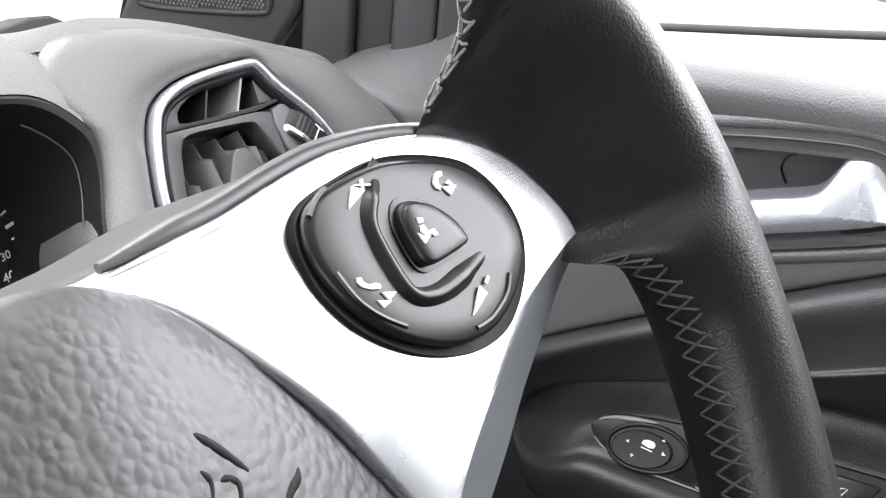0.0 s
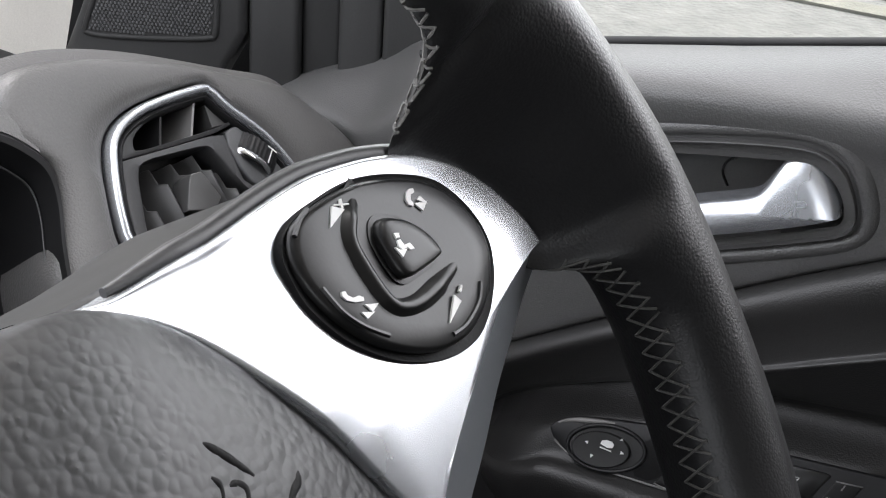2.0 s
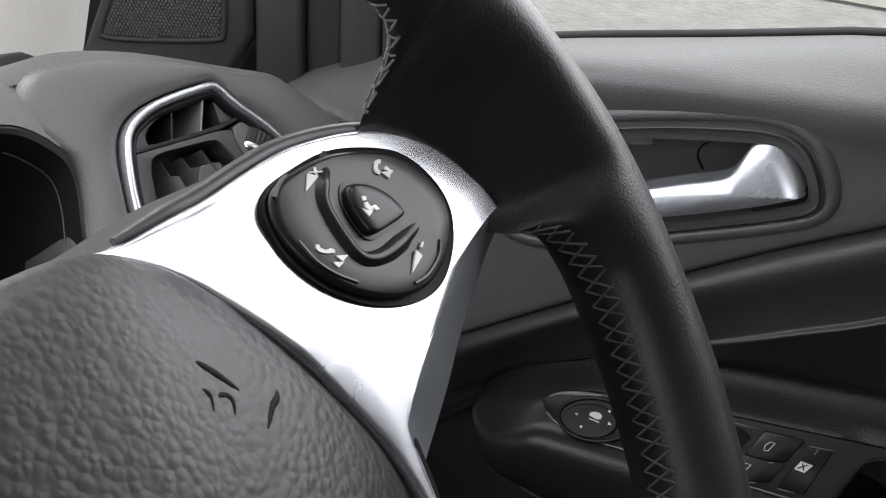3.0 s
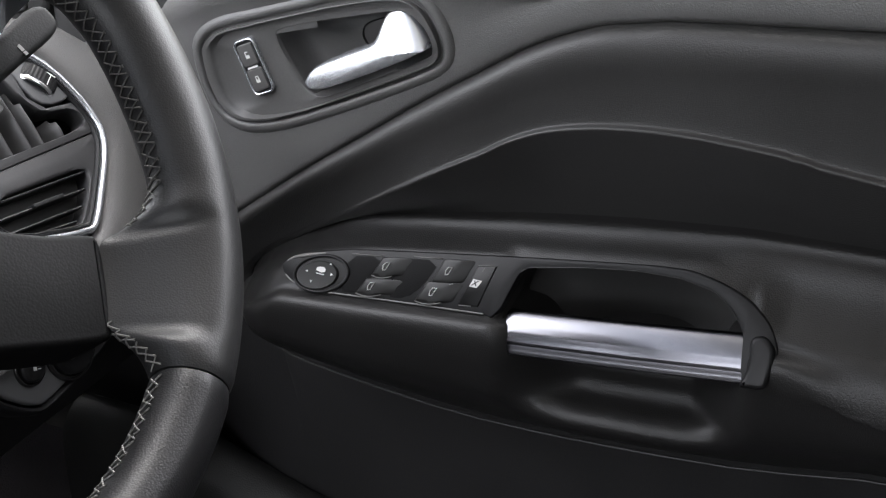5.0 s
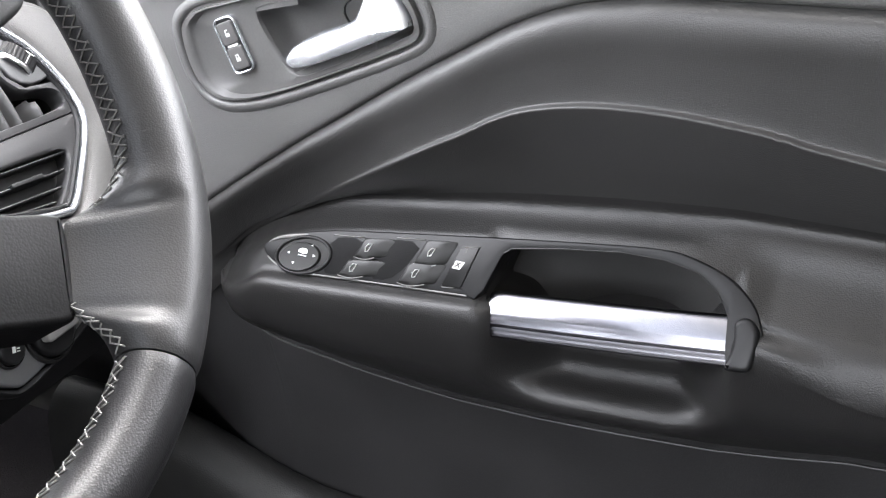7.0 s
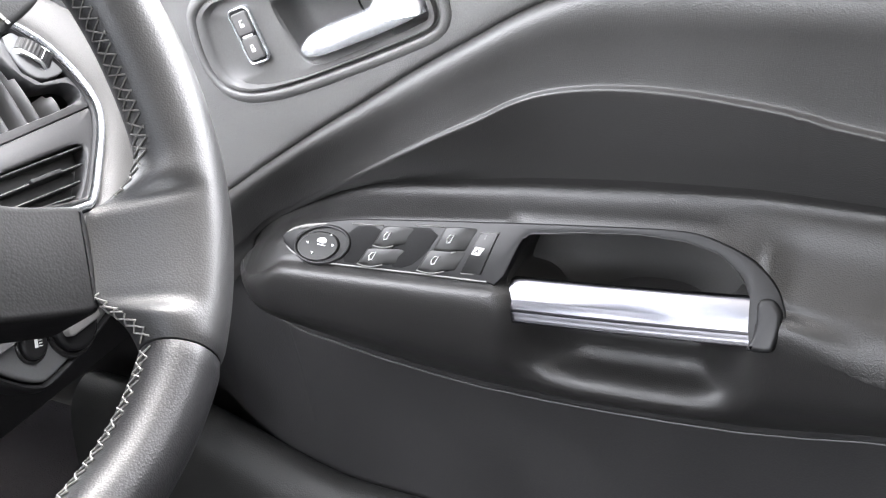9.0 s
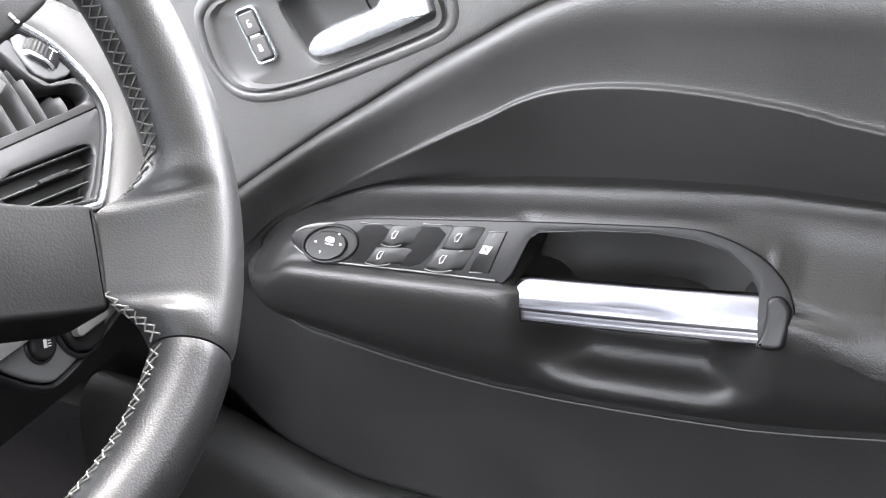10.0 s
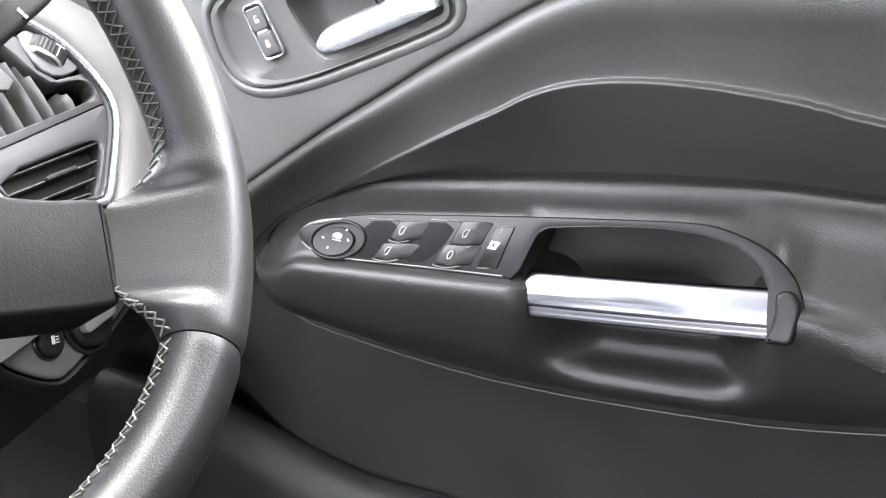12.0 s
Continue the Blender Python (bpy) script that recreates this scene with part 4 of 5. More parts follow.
        rows.append([WHEEL.at(*(p + q * a), dish(*(p + q * a)) + 0.0026 + h * fade - 0.0014 * (1 - fade)) for a, h in ((-0.0030, 0.0), (-0.0022, 0.0004), (-0.0013, 0.0017), (-0.0002, 0.0021), (0.0008, 0.0016), (0.0016, 0.0002), (0.0026, -0.0004))])
    grid("button_lip", rows, PAD_BLACK, inner, "raised lip between the buttons")
    key_edge = [tuple(p) for p in cut_corners([(0.0849, 0.0630), (0.0814, 0.0604), (0.0804, 0.0568), (0.0798, 0.0517), (0.0808, 0.0497), (0.0846, 0.0490), (0.0938, 0.0483), (0.0952, 0.0490), (0.0949, 0.0535), (0.0927, 0.0575), (0.0901, 0.0602)], 2, True)]
    key_mid = np.array(key_edge).mean(0)
    pillow("key_surround", WHEEL, [tuple(p) for p in inset(key_edge, -0.0012)], [(0.0, -0.002), (0.0, 0.0032), (0.06, 0.0033), (0.5, 0.0033)], GLOSS_DEEP, inner, centre=key_mid, lift=dish)
    key = pillow("voice_key", WHEEL, key_edge, [(0.0, -0.002), (0.0, 0.0046), (0.06, 0.0055), (0.16, 0.0059), (0.5, 0.0060)], PAD_BLACK, inner, "raised voice key", centre=key_mid, lift=dish)

    def mark(name, shapes, h, parent):
        verts, faces = [], []
        for poly in shapes:
            n, k = len(poly), len(verts)
            verts += [WHEEL.at(u, v, dish(u, v) + h) for u, v in poly] + [WHEEL.at(u, v, dish(u, v) + h - 0.0006) for u, v in poly]
            faces.append(tuple(range(k, k + n)))
            faces += [(k + j, k + n + j, k + n + (j + 1) % n, k + (j + 1) % n) for j in range(n)]
        finish(name, verts, faces, WHITE_INK, parent, smooth=False)
    mark("volume_mark", [[(0.0764, 0.0703), (0.0791, 0.0682), (0.0725, 0.0670)], [(0.0773, 0.0703), (0.0813, 0.0687), (0.0810, 0.0684), (0.0770, 0.0701)], [(0.0794, 0.0705), (0.0801, 0.0703), (0.0790, 0.0685), (0.0783, 0.0686)]], 0.0034, inner)
    mark("phone_mark", [[(0.1005, 0.0631), (0.1018, 0.0626), (0.1012, 0.0618), (0.0998, 0.0619), (0.0988, 0.0610), (0.0991, 0.0602), (0.0982, 0.0596), (0.0973, 0.0605), (0.0975, 0.0617), (0.0990, 0.0629)], [(0.0992, 0.0599), (0.1034, 0.0586), (0.1002, 0.0575)], [(0.1006, 0.0602), (0.1030, 0.0581), (0.1023, 0.0604)]], 0.0034, inner)
    mark("voice_mark", [[(0.0843, 0.0589), (0.0856, 0.0583), (0.0850, 0.0575), (0.0838, 0.0578)], [(0.0837, 0.0573), (0.0847, 0.0571), (0.0847, 0.0557), (0.0865, 0.0553), (0.0867, 0.0538), (0.0854, 0.0541), (0.0851, 0.0549), (0.0835, 0.0551), (0.0830, 0.0562)], [(0.0819, 0.0566), (0.0829, 0.0554), (0.0848, 0.0547), (0.0821, 0.0540)]], 0.0064, key)
    mark("phone_mark", [[(0.0645, 0.0560), (0.0654, 0.0556), (0.0652, 0.0548), (0.0660, 0.0537), (0.0678, 0.0532), (0.0685, 0.0524), (0.0680, 0.0518), (0.0659, 0.0527), (0.0642, 0.0541), (0.0639, 0.0553)], [(0.0676, 0.0512), (0.0710, 0.0495), (0.0682, 0.0491)], [(0.0655, 0.0505), (0.0687, 0.0488), (0.0659, 0.0487)]], 0.0034, inner)
    mark("volume_mark", [[(0.0922, 0.0395), (0.0933, 0.0373), (0.0863, 0.0357)], [(0.0943, 0.0393), (0.0959, 0.0401), (0.0962, 0.0396), (0.0946, 0.0388)]], 0.0034, inner)
    for line in ([(0.0630, 0.0699), (0.0667, 0.0718), (0.0703, 0.0726)], [(0.0611, 0.0589), (0.0618, 0.0526), (0.0643, 0.0478), (0.0684, 0.0432)], [(0.1030, 0.0370), (0.0991, 0.0341), (0.0917, 0.0326), (0.0858, 0.0332)]):
        tube("button_ridge", [WHEEL.at(u, v, dish(u, v) + 0.0030) for u, v in spline(line, 6)], 0.0006, PAD_BLACK, inner, sides=6)

# the airbag cover and the bright strip round it
HUB_MID = (-0.025, -0.003)


def hub_mirrored(points):
    """The same shape on the other side of the airbag cover's own upright."""
    return [(u + HUB_MID[0], v + HUB_MID[1]) for u, v in mirrored([(u - HUB_MID[0], v - HUB_MID[1]) for u, v in points])]


COVER = [(-0.010, 0.0860), (0.0112, 0.0826), (0.0256, 0.0734), (0.0368, 0.0590), (0.0428, 0.0495), (0.0480, 0.0405), (0.0520, 0.0314), (0.0549, 0.0222), (0.0569, 0.0147), (0.0582, 0.0020), (0.0568, -0.0140), (0.0533, -0.0280), (0.0485, -0.0390), (0.0420, -0.0490), (0.0330, -0.0615), (0.0205, -0.0728), (0.0045, -0.0802)]
whole = [(-0.037, 0.0865)] + COVER + [(-0.0135, -0.0832)] + list(reversed(hub_mirrored(COVER)))
whole = spline(whole, 4, True)
CAP = [(0.0, -0.034), (0.0, -0.0172), (0.006, -0.0158), (0.02, -0.0146), (0.06, -0.0126), (0.14, -0.0098), (0.3, -0.0062), (0.5, -0.0030), (0.75, -0.0010), (0.95, -0.0006)]
cover = pillow("airbag_cover", WHEEL, whole, CAP, COVER_GRAIN, wheel, "pebbled dark grey airbag cover", centre=HUB_MID)


def cap_height(u, v):
    """Height of the airbag cover's skin."""
    x, y = u - HUB_MID[0], v - HUB_MID[1]
    a, r = math.atan2(y, x), math.hypot(x, y)
    p = min(whole, key=lambda q: abs((math.atan2(q[1] - HUB_MID[1], q[0] - HUB_MID[0]) - a + math.pi) % (2 * math.pi) - math.pi))
    return along(CAP[1:], 1 - r / math.hypot(p[0] - HUB_MID[0], p[1] - HUB_MID[1]))


strip = spline([(0.0635, 0.000), (0.0608, -0.0150), (0.0572, -0.0295), (0.0520, -0.0410), (0.0452, -0.0515), (0.0350, -0.0640), (0.0215, -0.0752), (0.0045, -0.0825), (-0.0140, -0.0855)], 6)
for flip in (False, True):
    band("trim_strip", WHEEL, hub_mirrored(strip) if flip else strip, 0.0013, -0.024, -0.0125, SILVER, wheel, "thin silver strip along the airbag cover", closed=False)
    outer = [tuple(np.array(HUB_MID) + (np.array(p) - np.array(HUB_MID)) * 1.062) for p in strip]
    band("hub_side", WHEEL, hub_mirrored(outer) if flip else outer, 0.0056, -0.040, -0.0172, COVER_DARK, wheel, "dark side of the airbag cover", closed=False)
oval_seat = WHEEL.inside(-0.0358, 0.0223, -0.0014, 10)
badge = plate("badge", oval_seat, oval(0.0330, 0.0140), -0.004, 0.0030, 0.002, BLUE_ENAMEL, cover, "blue oval badge with a silver edge")
band("badge_edge", oval_seat, oval(0.0330, 0.0140), 0.0024, -0.001, 0.0044, BRIGHT, badge, "silver badge edge")
c12, s12 = math.cos(radians(12)), math.sin(radians(12))
letters = Frame(WHEEL.at(-0.0100, -0.0515, cap_height(-0.0100, -0.0515)), c12 * WHEEL.x + s12 * WHEEL.y + 0.03 * WHEEL.z, c12 * WHEEL.y - s12 * WHEEL.x + 0.20 * WHEEL.z)
plate("airbag_panel", letters, box_outline(0.047, 0.0098, 0.001), -0.006, 0.0008, 0.0004, COVER_DARK, cover, "sunk panel with raised letters")
band("panel_edge", letters, box_outline(0.047, 0.0098, 0.001), 0.00045, -0.001, 0.0012, RUBBER, cover, "dark groove round the letters")
lettering("AIRBAG", letters.inside(0, -0.0002, 0.0010), 0.0096, GREY_PLASTIC, cover, "raised grey airbag lettering")
for line, size in (([(0.0157, 0.0534), (0.0179, 0.0494), (0.0212, 0.0429)], 0.0011), ([(0.0312, 0.0372), (0.0294, 0.0358), (0.0262, 0.0352), (0.0215, 0.0330)], 0.0012), ([(0.0150, 0.0452), (0.0166, 0.0446), (0.0178, 0.0426), (0.0160, 0.0400)], 0.0008), ([(0.0128, 0.0486), (0.0134, 0.0462), (0.0118, 0.0436)], 0.0007)):
    marks_ = spline(line, 5)
    n = len(marks_) - 1
    sizes = [0.0003 + size * math.sin(math.pi * (k + 0.6) / (n + 1.2)) for k in range(n + 1)]
    tube("horn_groove", [WHEEL.at(u, v, cap_height(u, v) - 0.78 * r) for (u, v), r in zip(marks_, sizes)], sizes, COVER_DARK, cover, sides=10)


def across_edge(angle, way):
    """A place on the leather, way metres round its inner edge from the top side to the underside, and a little proud of it."""
    sec = [np.array(p) for p in rim_section(angle)]
    i, step, left = INNER, (1 if way > 0 else -1), abs(way)
    p = sec[i]
    while True:
        q = sec[i + step]
        d = float(np.linalg.norm(q - p))
        if d >= left or not 14 < i + step < len(sec) - 2:
            p = p + (q - p) * min(1.0, left / max(d, 1e-9))
            break
        left, p, i = left - d, q, i + step
    t = (sec[min(i + 1, len(sec) - 1)] - sec[i - 1])
    n = np.array((t[1], -t[0])) / np.linalg.norm(t)
    p = p + 0.0004 * n
    return rim_place(angle, p[0], p[1])


def lacing(a0, a1, mat=THREAD, top=0.0052, under=0.0042):
    """Crossing threads laced over the inner edge of the leather between two angles."""
    spots, a, step, last = [], a0, (0.1 if a1 > a0 else -0.1), None
    while (a - a1) * step < 0:
        sec = rim_section(a)[INNER]
        p = rim_place(a, *sec)
        if last is None or (p - last).length > 0.0050:
            spots.append(a)
            last = p
        a += step
    verts, faces = [], []
    for i, (b, e) in enumerate(zip(spots, spots[1:])):
        slack = 0.25 * (e - b) * math.sin(i * 2.3)
        for p, q in ((b, e), (e + slack, b)):
            line = [across_edge(p + (q - p) * k / 7, -top + (top + under) * k / 7) for k in range(8)]
            m = len(verts)
            for k in range(8):
                d = (line[min(k + 1, 7)] - line[max(k - 1, 0)]).normalized()
                s1 = d.orthogonal().normalized()
                s2 = d.cross(s1)
                verts += [line[k] + 0.00040 * (math.cos(w) * s1 + math.sin(w) * s2) for w in (0, 1.26, 2.51, 3.77, 5.03)]
            for k in range(7):
                faces += [(m + k * 5 + w, m + k * 5 + (w + 1) % 5, m + k * 5 + 5 + (w + 1) % 5, m + k * 5 + 5 + w) for w in range(5)]
    return finish("stitching", verts, faces, mat, wheel, "pale frayed crossed stitching" if mat is WORN_THREAD else "grey crossed stitching")


lacing(33.9, 54, WORN_THREAD, 0.0030, 0.0052)
lacing(54, 138 + 2 * TURN)
lacing(9.6, -30)
lacing(-30, -34.8, WORN_THREAD, 0.0030, 0.0040)
lacing(-51.5, SEAM, WORN_THREAD, 0.0034, 0.0036)
lacing(SEAM - 1, SEAM_L + 1, WORN_THREAD, 0.0036, 0.0036)
lacing(180 + 2 * TURN, 199 + 2 * TURN)
paddle = plate("shift_paddle", WHEEL, cut_corners([(0.060, -0.0185), (0.105, -0.0060), (0.134, 0.0020), (0.158, 0.0080), (0.1745, 0.0118), (0.1800, 0.0170), (0.1760, 0.0290), (0.150, 0.0214), (0.105, 0.0058), (0.060, -0.0060)], 2, True), -0.0540, -0.0440, 0.0035, COVER_DARK, wheel, "black plastic shift paddle behind the spoke")
flat("paddle_mark", WHEEL.inside(0.1506, 0.0105, -0.044, 18), [[(-0.0009, -0.0004), (0.0010, -0.0008), (0.0012, 0.0026), (-0.0008, 0.0024)], [(-0.0008, -0.0027), (0.0010, -0.0030), (0.0010, -0.0012), (-0.0009, -0.0009)]], 0.0003, GREY_PLASTIC, paddle)
column = thing("steering_column", HUB + Vector((0, 0.12, -0.09)), "black plastic steering column shroud behind the wheel", "steering column")
col = WHEEL.inside(0, 0)
grid("shroud", [[col.at(u, v, d) for u, v in box_outline(w, h, 0.02, 4)] for w, h, d in ((0.085, 0.075, -0.045), (0.105, 0.10, -0.09), (0.125, 0.13, -0.26))], SATIN_BLACK, column, wrap=True, caps=True)

# ---- the dashboard ----
dash = thing("dashboard", (0.05, 0.5, 0.55), "grained charcoal dashboard with rounded edges", "dashboard")
VENT = Frame((0.26, 0.27575, 0.8308), (1, 0, 0), (0, 0.65, 1))
VENT_EDGE = cut_corners([(0.0290, 0.0868), (0.0241, 0.0888), (0.0179, 0.0898), (-0.0038, 0.0925), (-0.0253, 0.0935), (-0.0400, 0.0910), (-0.0494, 0.0864), (-0.0554, 0.0793), (-0.0621, 0.0678), (-0.0684, 0.0546), (-0.0740, 0.0381), (-0.0735, -0.020), (-0.069, -0.0440), (-0.058, -0.0570), (-0.002, -0.0750), (0.008, -0.0715), (0.0324, -0.0495), (0.0504, -0.0325), (0.0610, -0.0180), (0.0640, -0.0030), (0.0621, 0.0193), (0.0542, 0.0451), (0.0444, 0.0600), (0.0353, 0.0725)], 1, True)
SKIN = [(0.087, 0.073), (0.097, 0.0652), (0.1145, 0.042), (0.130, 0.0178), (0.137, -0.013), (0.113, -0.05), (0.069, -0.106), (0.03, -0.1155), (-0.04, -0.125), (-0.10, -0.128), (-0.130, -0.06), (-0.128, 0.02), (-0.118, 0.046), (-0.110, 0.054), (-0.0955, 0.075), (-0.0910, 0.090), (-0.096, 0.102), (-0.108, 0.115),
        (-0.092, 0.141), (-0.052, 0.136), (-0.004, 0.119), (0.06, 0.0868)]
SKIN = cut_corners(SKIN, 2, True)
ring_between("dash_skin", VENT, SKIN, [tuple(p) for p in inset(VENT_EDGE, -0.004)], [(-0.02, -0.05), (-0.01, -0.018), (0.0, -0.010), (0.02, -0.0068), (0.05, -0.0040), (0.09, -0.0019), (0.14, -0.0005), (0.22, 0.0006), (0.35, 0.0015), (0.5, 0.0020), (0.7, 0.0018), (0.9, 0.0006), (1.0, -0.004)], DASH_GRAIN, dash, "grained skin round the air vent", centre=(0.0, 0.01), n=160)
top_line = [(-1.56, 0.140), (-1.0, 0.142), (-0.60, 0.142), (-0.30, 0.146), (-0.14, 0.147), (-0.092, 0.141), (-0.052, 0.136), (-0.004, 0.119), (0.06, 0.0868), (0.087, 0.0732), (0.097, 0.0652)]
rows = []
for u, v in spline(top_line, 6):
    p = VENT.at(u, v, -0.006)
    rows.append([VENT.at(u, v - 0.006, -0.0062), VENT.at(u, v, -0.0072), VENT.at(u, v + 0.006, -0.0110), p + Vector((0.0, 0.03, -0.024)), p + Vector((0.01, 0.10, -0.066)), p + Vector((0.02, 0.25, -0.12)), p + Vector((0.02, 0.48, -0.15))])
grid("dash_top", rows, DASH_GRAIN, dash, "grained dashboard top below the windscreen")
lower = []
for u in np.linspace(-1.56, 0.075, 40):
    lower.append([VENT.at(u, -0.110, -0.010), VENT.at(u, -0.124, -0.012), Vector((0.26 + u, 0.235, 0.722)), Vector((0.26 + u, 0.262, 0.715)), Vector((0.26 + u, 0.266, 0.66)), Vector((0.26 + u, 0.285, 0.61)), Vector((0.26 + u, 0.34, 0.57)), Vector((0.26 + u, 0.45, 0.54))])
grid("knee_panel", lower, LOW_PLASTIC, dash, "dark plastic knee panel")
passenger = [[VENT.at(u, 0.142, -0.008), VENT.at(u, 0.120, 0.0), VENT.at(u, 0.02, 0.004), VENT.at(u, -0.09, 0.0), VENT.at(u, -0.112, -0.010)] for u in np.linspace(-1.56, -0.48, 20)]
grid("passenger_side", passenger, DASH_GRAIN, dash, "grained skin on the passenger side")
side_rows = [[VENT.at(u, v, d) for d in (-0.008, -0.03, -0.12, -0.3)] for u, v in spline([(0.097, 0.0652), (0.1145, 0.042), (0.130, 0.0178), (0.137, -0.013), (0.113, -0.05), (0.069, -0.106)], 5)]
grid("dash_end", side_rows, LOW_PLASTIC, dash, "plain dark end of the dashboard")

# air vent: silver edge, two openings with blades, a thumb wheel and a slatted lower grille
vent = thing("air_vent", VENT.at(0, 0, -0.02), "silver-edged air vent with black blades in the dashboard", "air vent")
band("silver_edge", VENT, VENT_EDGE, 0.0027, -0.006, 0.0035, SILVER, vent, "satin silver vent edge")
band("inner_edge", VENT, inset(VENT_EDGE, 0.0050), 0.0022, -0.012, 0.001, SATIN_BLACK, vent)
pillow("vent_box", VENT, inset(VENT_EDGE, 0.003), [(0.0, -0.003), (0.05, -0.045), (0.4, -0.046)], RUBBER, vent, "dark vent box", base=False)
UPPER = cut_corners([(-0.0385, 0.0765), (-0.0345, 0.0830), (-0.0205, 0.0863), (-0.0073, 0.0870), (0.0215, 0.0845), (0.0262, 0.0815), (0.0372, 0.0642), (0.0170, 0.0660), (-0.0128, 0.0710), (-0.0350, 0.0745)], 1, True)
MAIN = cut_corners([(-0.0430, 0.0670), (-0.0343, 0.0685), (-0.0152, 0.0645), (0.0080, 0.0595), (0.0115, 0.0550), (0.0175, 0.0320), (0.0270, 0.0160), (0.0411, 0.0150), (0.0545, 0.0085), (0.0560, -0.0016), (0.0506, -0.0043), (0.0289, -0.0043), (0.0062, -0.0023), (-0.0560, 0.0030), (-0.0610, 0.0120), (-0.0585, 0.0349), (-0.0540, 0.0443)], 1, True)
GRILLE = cut_corners([(-0.062, -0.0215), (0.0200, -0.0305), (0.0300, -0.0340), (0.0250, -0.0450), (-0.0020, -0.0665), (-0.0100, -0.0670), (-0.0500, -0.0520), (-0.0630, -0.0420)], 1, True)
ROLL = [(0.0, -0.004), (0.06, -0.0022), (0.4, -0.0016), (0.85, -0.0012), (0.95, -0.0020), (1.0, -0.0050), (1.0, -0.020)]
ring_between("upper_face", VENT, [(0.0270, 0.0876), (-0.034, 0.0912), (-0.0485, 0.0845), (-0.0530, 0.0755), (-0.0300, 0.0713), (-0.0128, 0.0683), (0.0170, 0.0633), (0.0405, 0.0622)], UPPER, ROLL, VENT_FACE, vent, "satin black face round the upper opening", centre=(-0.002, 0.076))
ring_between("main_face", VENT, [(-0.0530, 0.0753), (-0.0590, 0.066), (-0.0702, 0.040), (-0.0702, -0.004), (0.0575, -0.0120), (0.0605, 0.000), (0.0595, 0.0140), (0.0500, 0.0160), (0.0320, 0.0190), (0.0225, 0.0320), (0.0240, 0.0500), (0.0260, 0.0600), (0.0170, 0.0631), (-0.0128, 0.0681), (-0.0300, 0.0711)], MAIN, ROLL, VENT_FACE, vent, "satin black face round the main opening", centre=(0.0, 0.020), n=200)
ring_between("lower_face", VENT, [(-0.0702, -0.0042), (0.0575, -0.0122), (0.0585, -0.0150), (0.0305, -0.0470), (0.0050, -0.0695), (-0.0020, -0.0718), (-0.0550, -0.0550), (-0.0660, -0.0430), (-0.0702, -0.0200)], GRILLE, ROLL, VENT_FACE, vent, "black face round the lower grille", centre=(-0.015, -0.042), n=160)


def blade(name, u0, v0, u1, v1, deep, lean, mat, label="", front=-0.004, thick=0.0009):
    """A thin blade from one edge of an opening to the other, set back and turned."""
    a, b = VENT.at(u0, v0, front), VENT.at(u1, v1, front)
    back = VENT.z * -deep + VENT.x * lean
    n = (b - a).cross(back).normalized() * thick
    rows = []
    for t in (0, 0.33, 0.66, 1):
        p = a.lerp(b, t)
        rows.append([p + n, p - back.normalized() * 0.0006, p - n, p + back - n * 0.6, p + back + n * 0.6])
    return grid(name, rows, mat, vent, label, wrap=True, caps=True)


blade("upper_blade", -0.0101, 0.0850, -0.0215, 0.0700, 0.020, -0.006, SATIN_BLACK, "upright vent blade", front=-0.003)
blade("upper_blade", 0.0172, 0.0845, 0.0015, 0.0670, 0.022, -0.006, GREY_PLASTIC, "upright vent blade", front=-0.002)

plate("end_blade", VENT, [(0.0252, 0.0825), (0.0372, 0.0640), (0.0212, 0.0662)], -0.020, -0.0035, 0.0006, BLADE_GREY, vent, "flat end blade of the upper opening")


def stepped_blade(u, top, low, step):
    """A blade whose lower stretch stands further out than its upper one."""
    rows = []
    for v, out in ((top, -0.012), (step + 0.002, -0.010), (step, -0.003), (0.5 * (step + low), -0.002), (low, -0.003)):
        w = u - 0.08 * (top - v)
        rows.append([VENT.at(w - 0.0007, v, out), VENT.at(w, v, out + 0.0006), VENT.at(w + 0.0007, v, out), VENT.at(w - 0.0095, v, -0.036), VENT.at(w - 0.0107, v, -0.036)])
    return grid("main_blade", rows, BLADE_GREY, vent, "stepped upright vent blade", wrap=True, caps=True)


for u, top, low, step in ((-0.0445, 0.055, 0.002, 0.0430), (-0.0285, 0.0635, 0.001, 0.0520), (-0.0125, 0.0600, -0.001, 0.0505), (0.0045, 0.0580, -0.003, 0.0465), (0.0150, 0.0430, -0.004, 0.0303), (0.0325, 0.0120, -0.0045, 0.0070)):
    stepped_blade(u, top, low, step)
plate("blade_tab", VENT, [(-0.0170, 0.0500), (-0.0145, 0.0508), (-0.0082, 0.0494), (-0.0072, 0.0480), (-0.0035, 0.0315), (-0.0120, 0.0270), (-0.0300, 0.0350), (-0.0290, 0.0370)], -0.012, 0.0022, 0.0008, BLADE_GREY, vent, "finger tab on the blades")
wheel_seat = VENT.inside(0.0402, 0.0400, 0.0, -59)
plate("thumb_seat", VENT, cut_corners([(0.0240, 0.0600), (0.0370, 0.0615), (0.0440, 0.0555), (0.0570, 0.0250), (0.0545, 0.0180), (0.0330, 0.0200), (0.0235, 0.0330)], 1, True), -0.016, -0.0010, 0.0015, PANEL_GREY, vent, "seat of the thumb wheel")
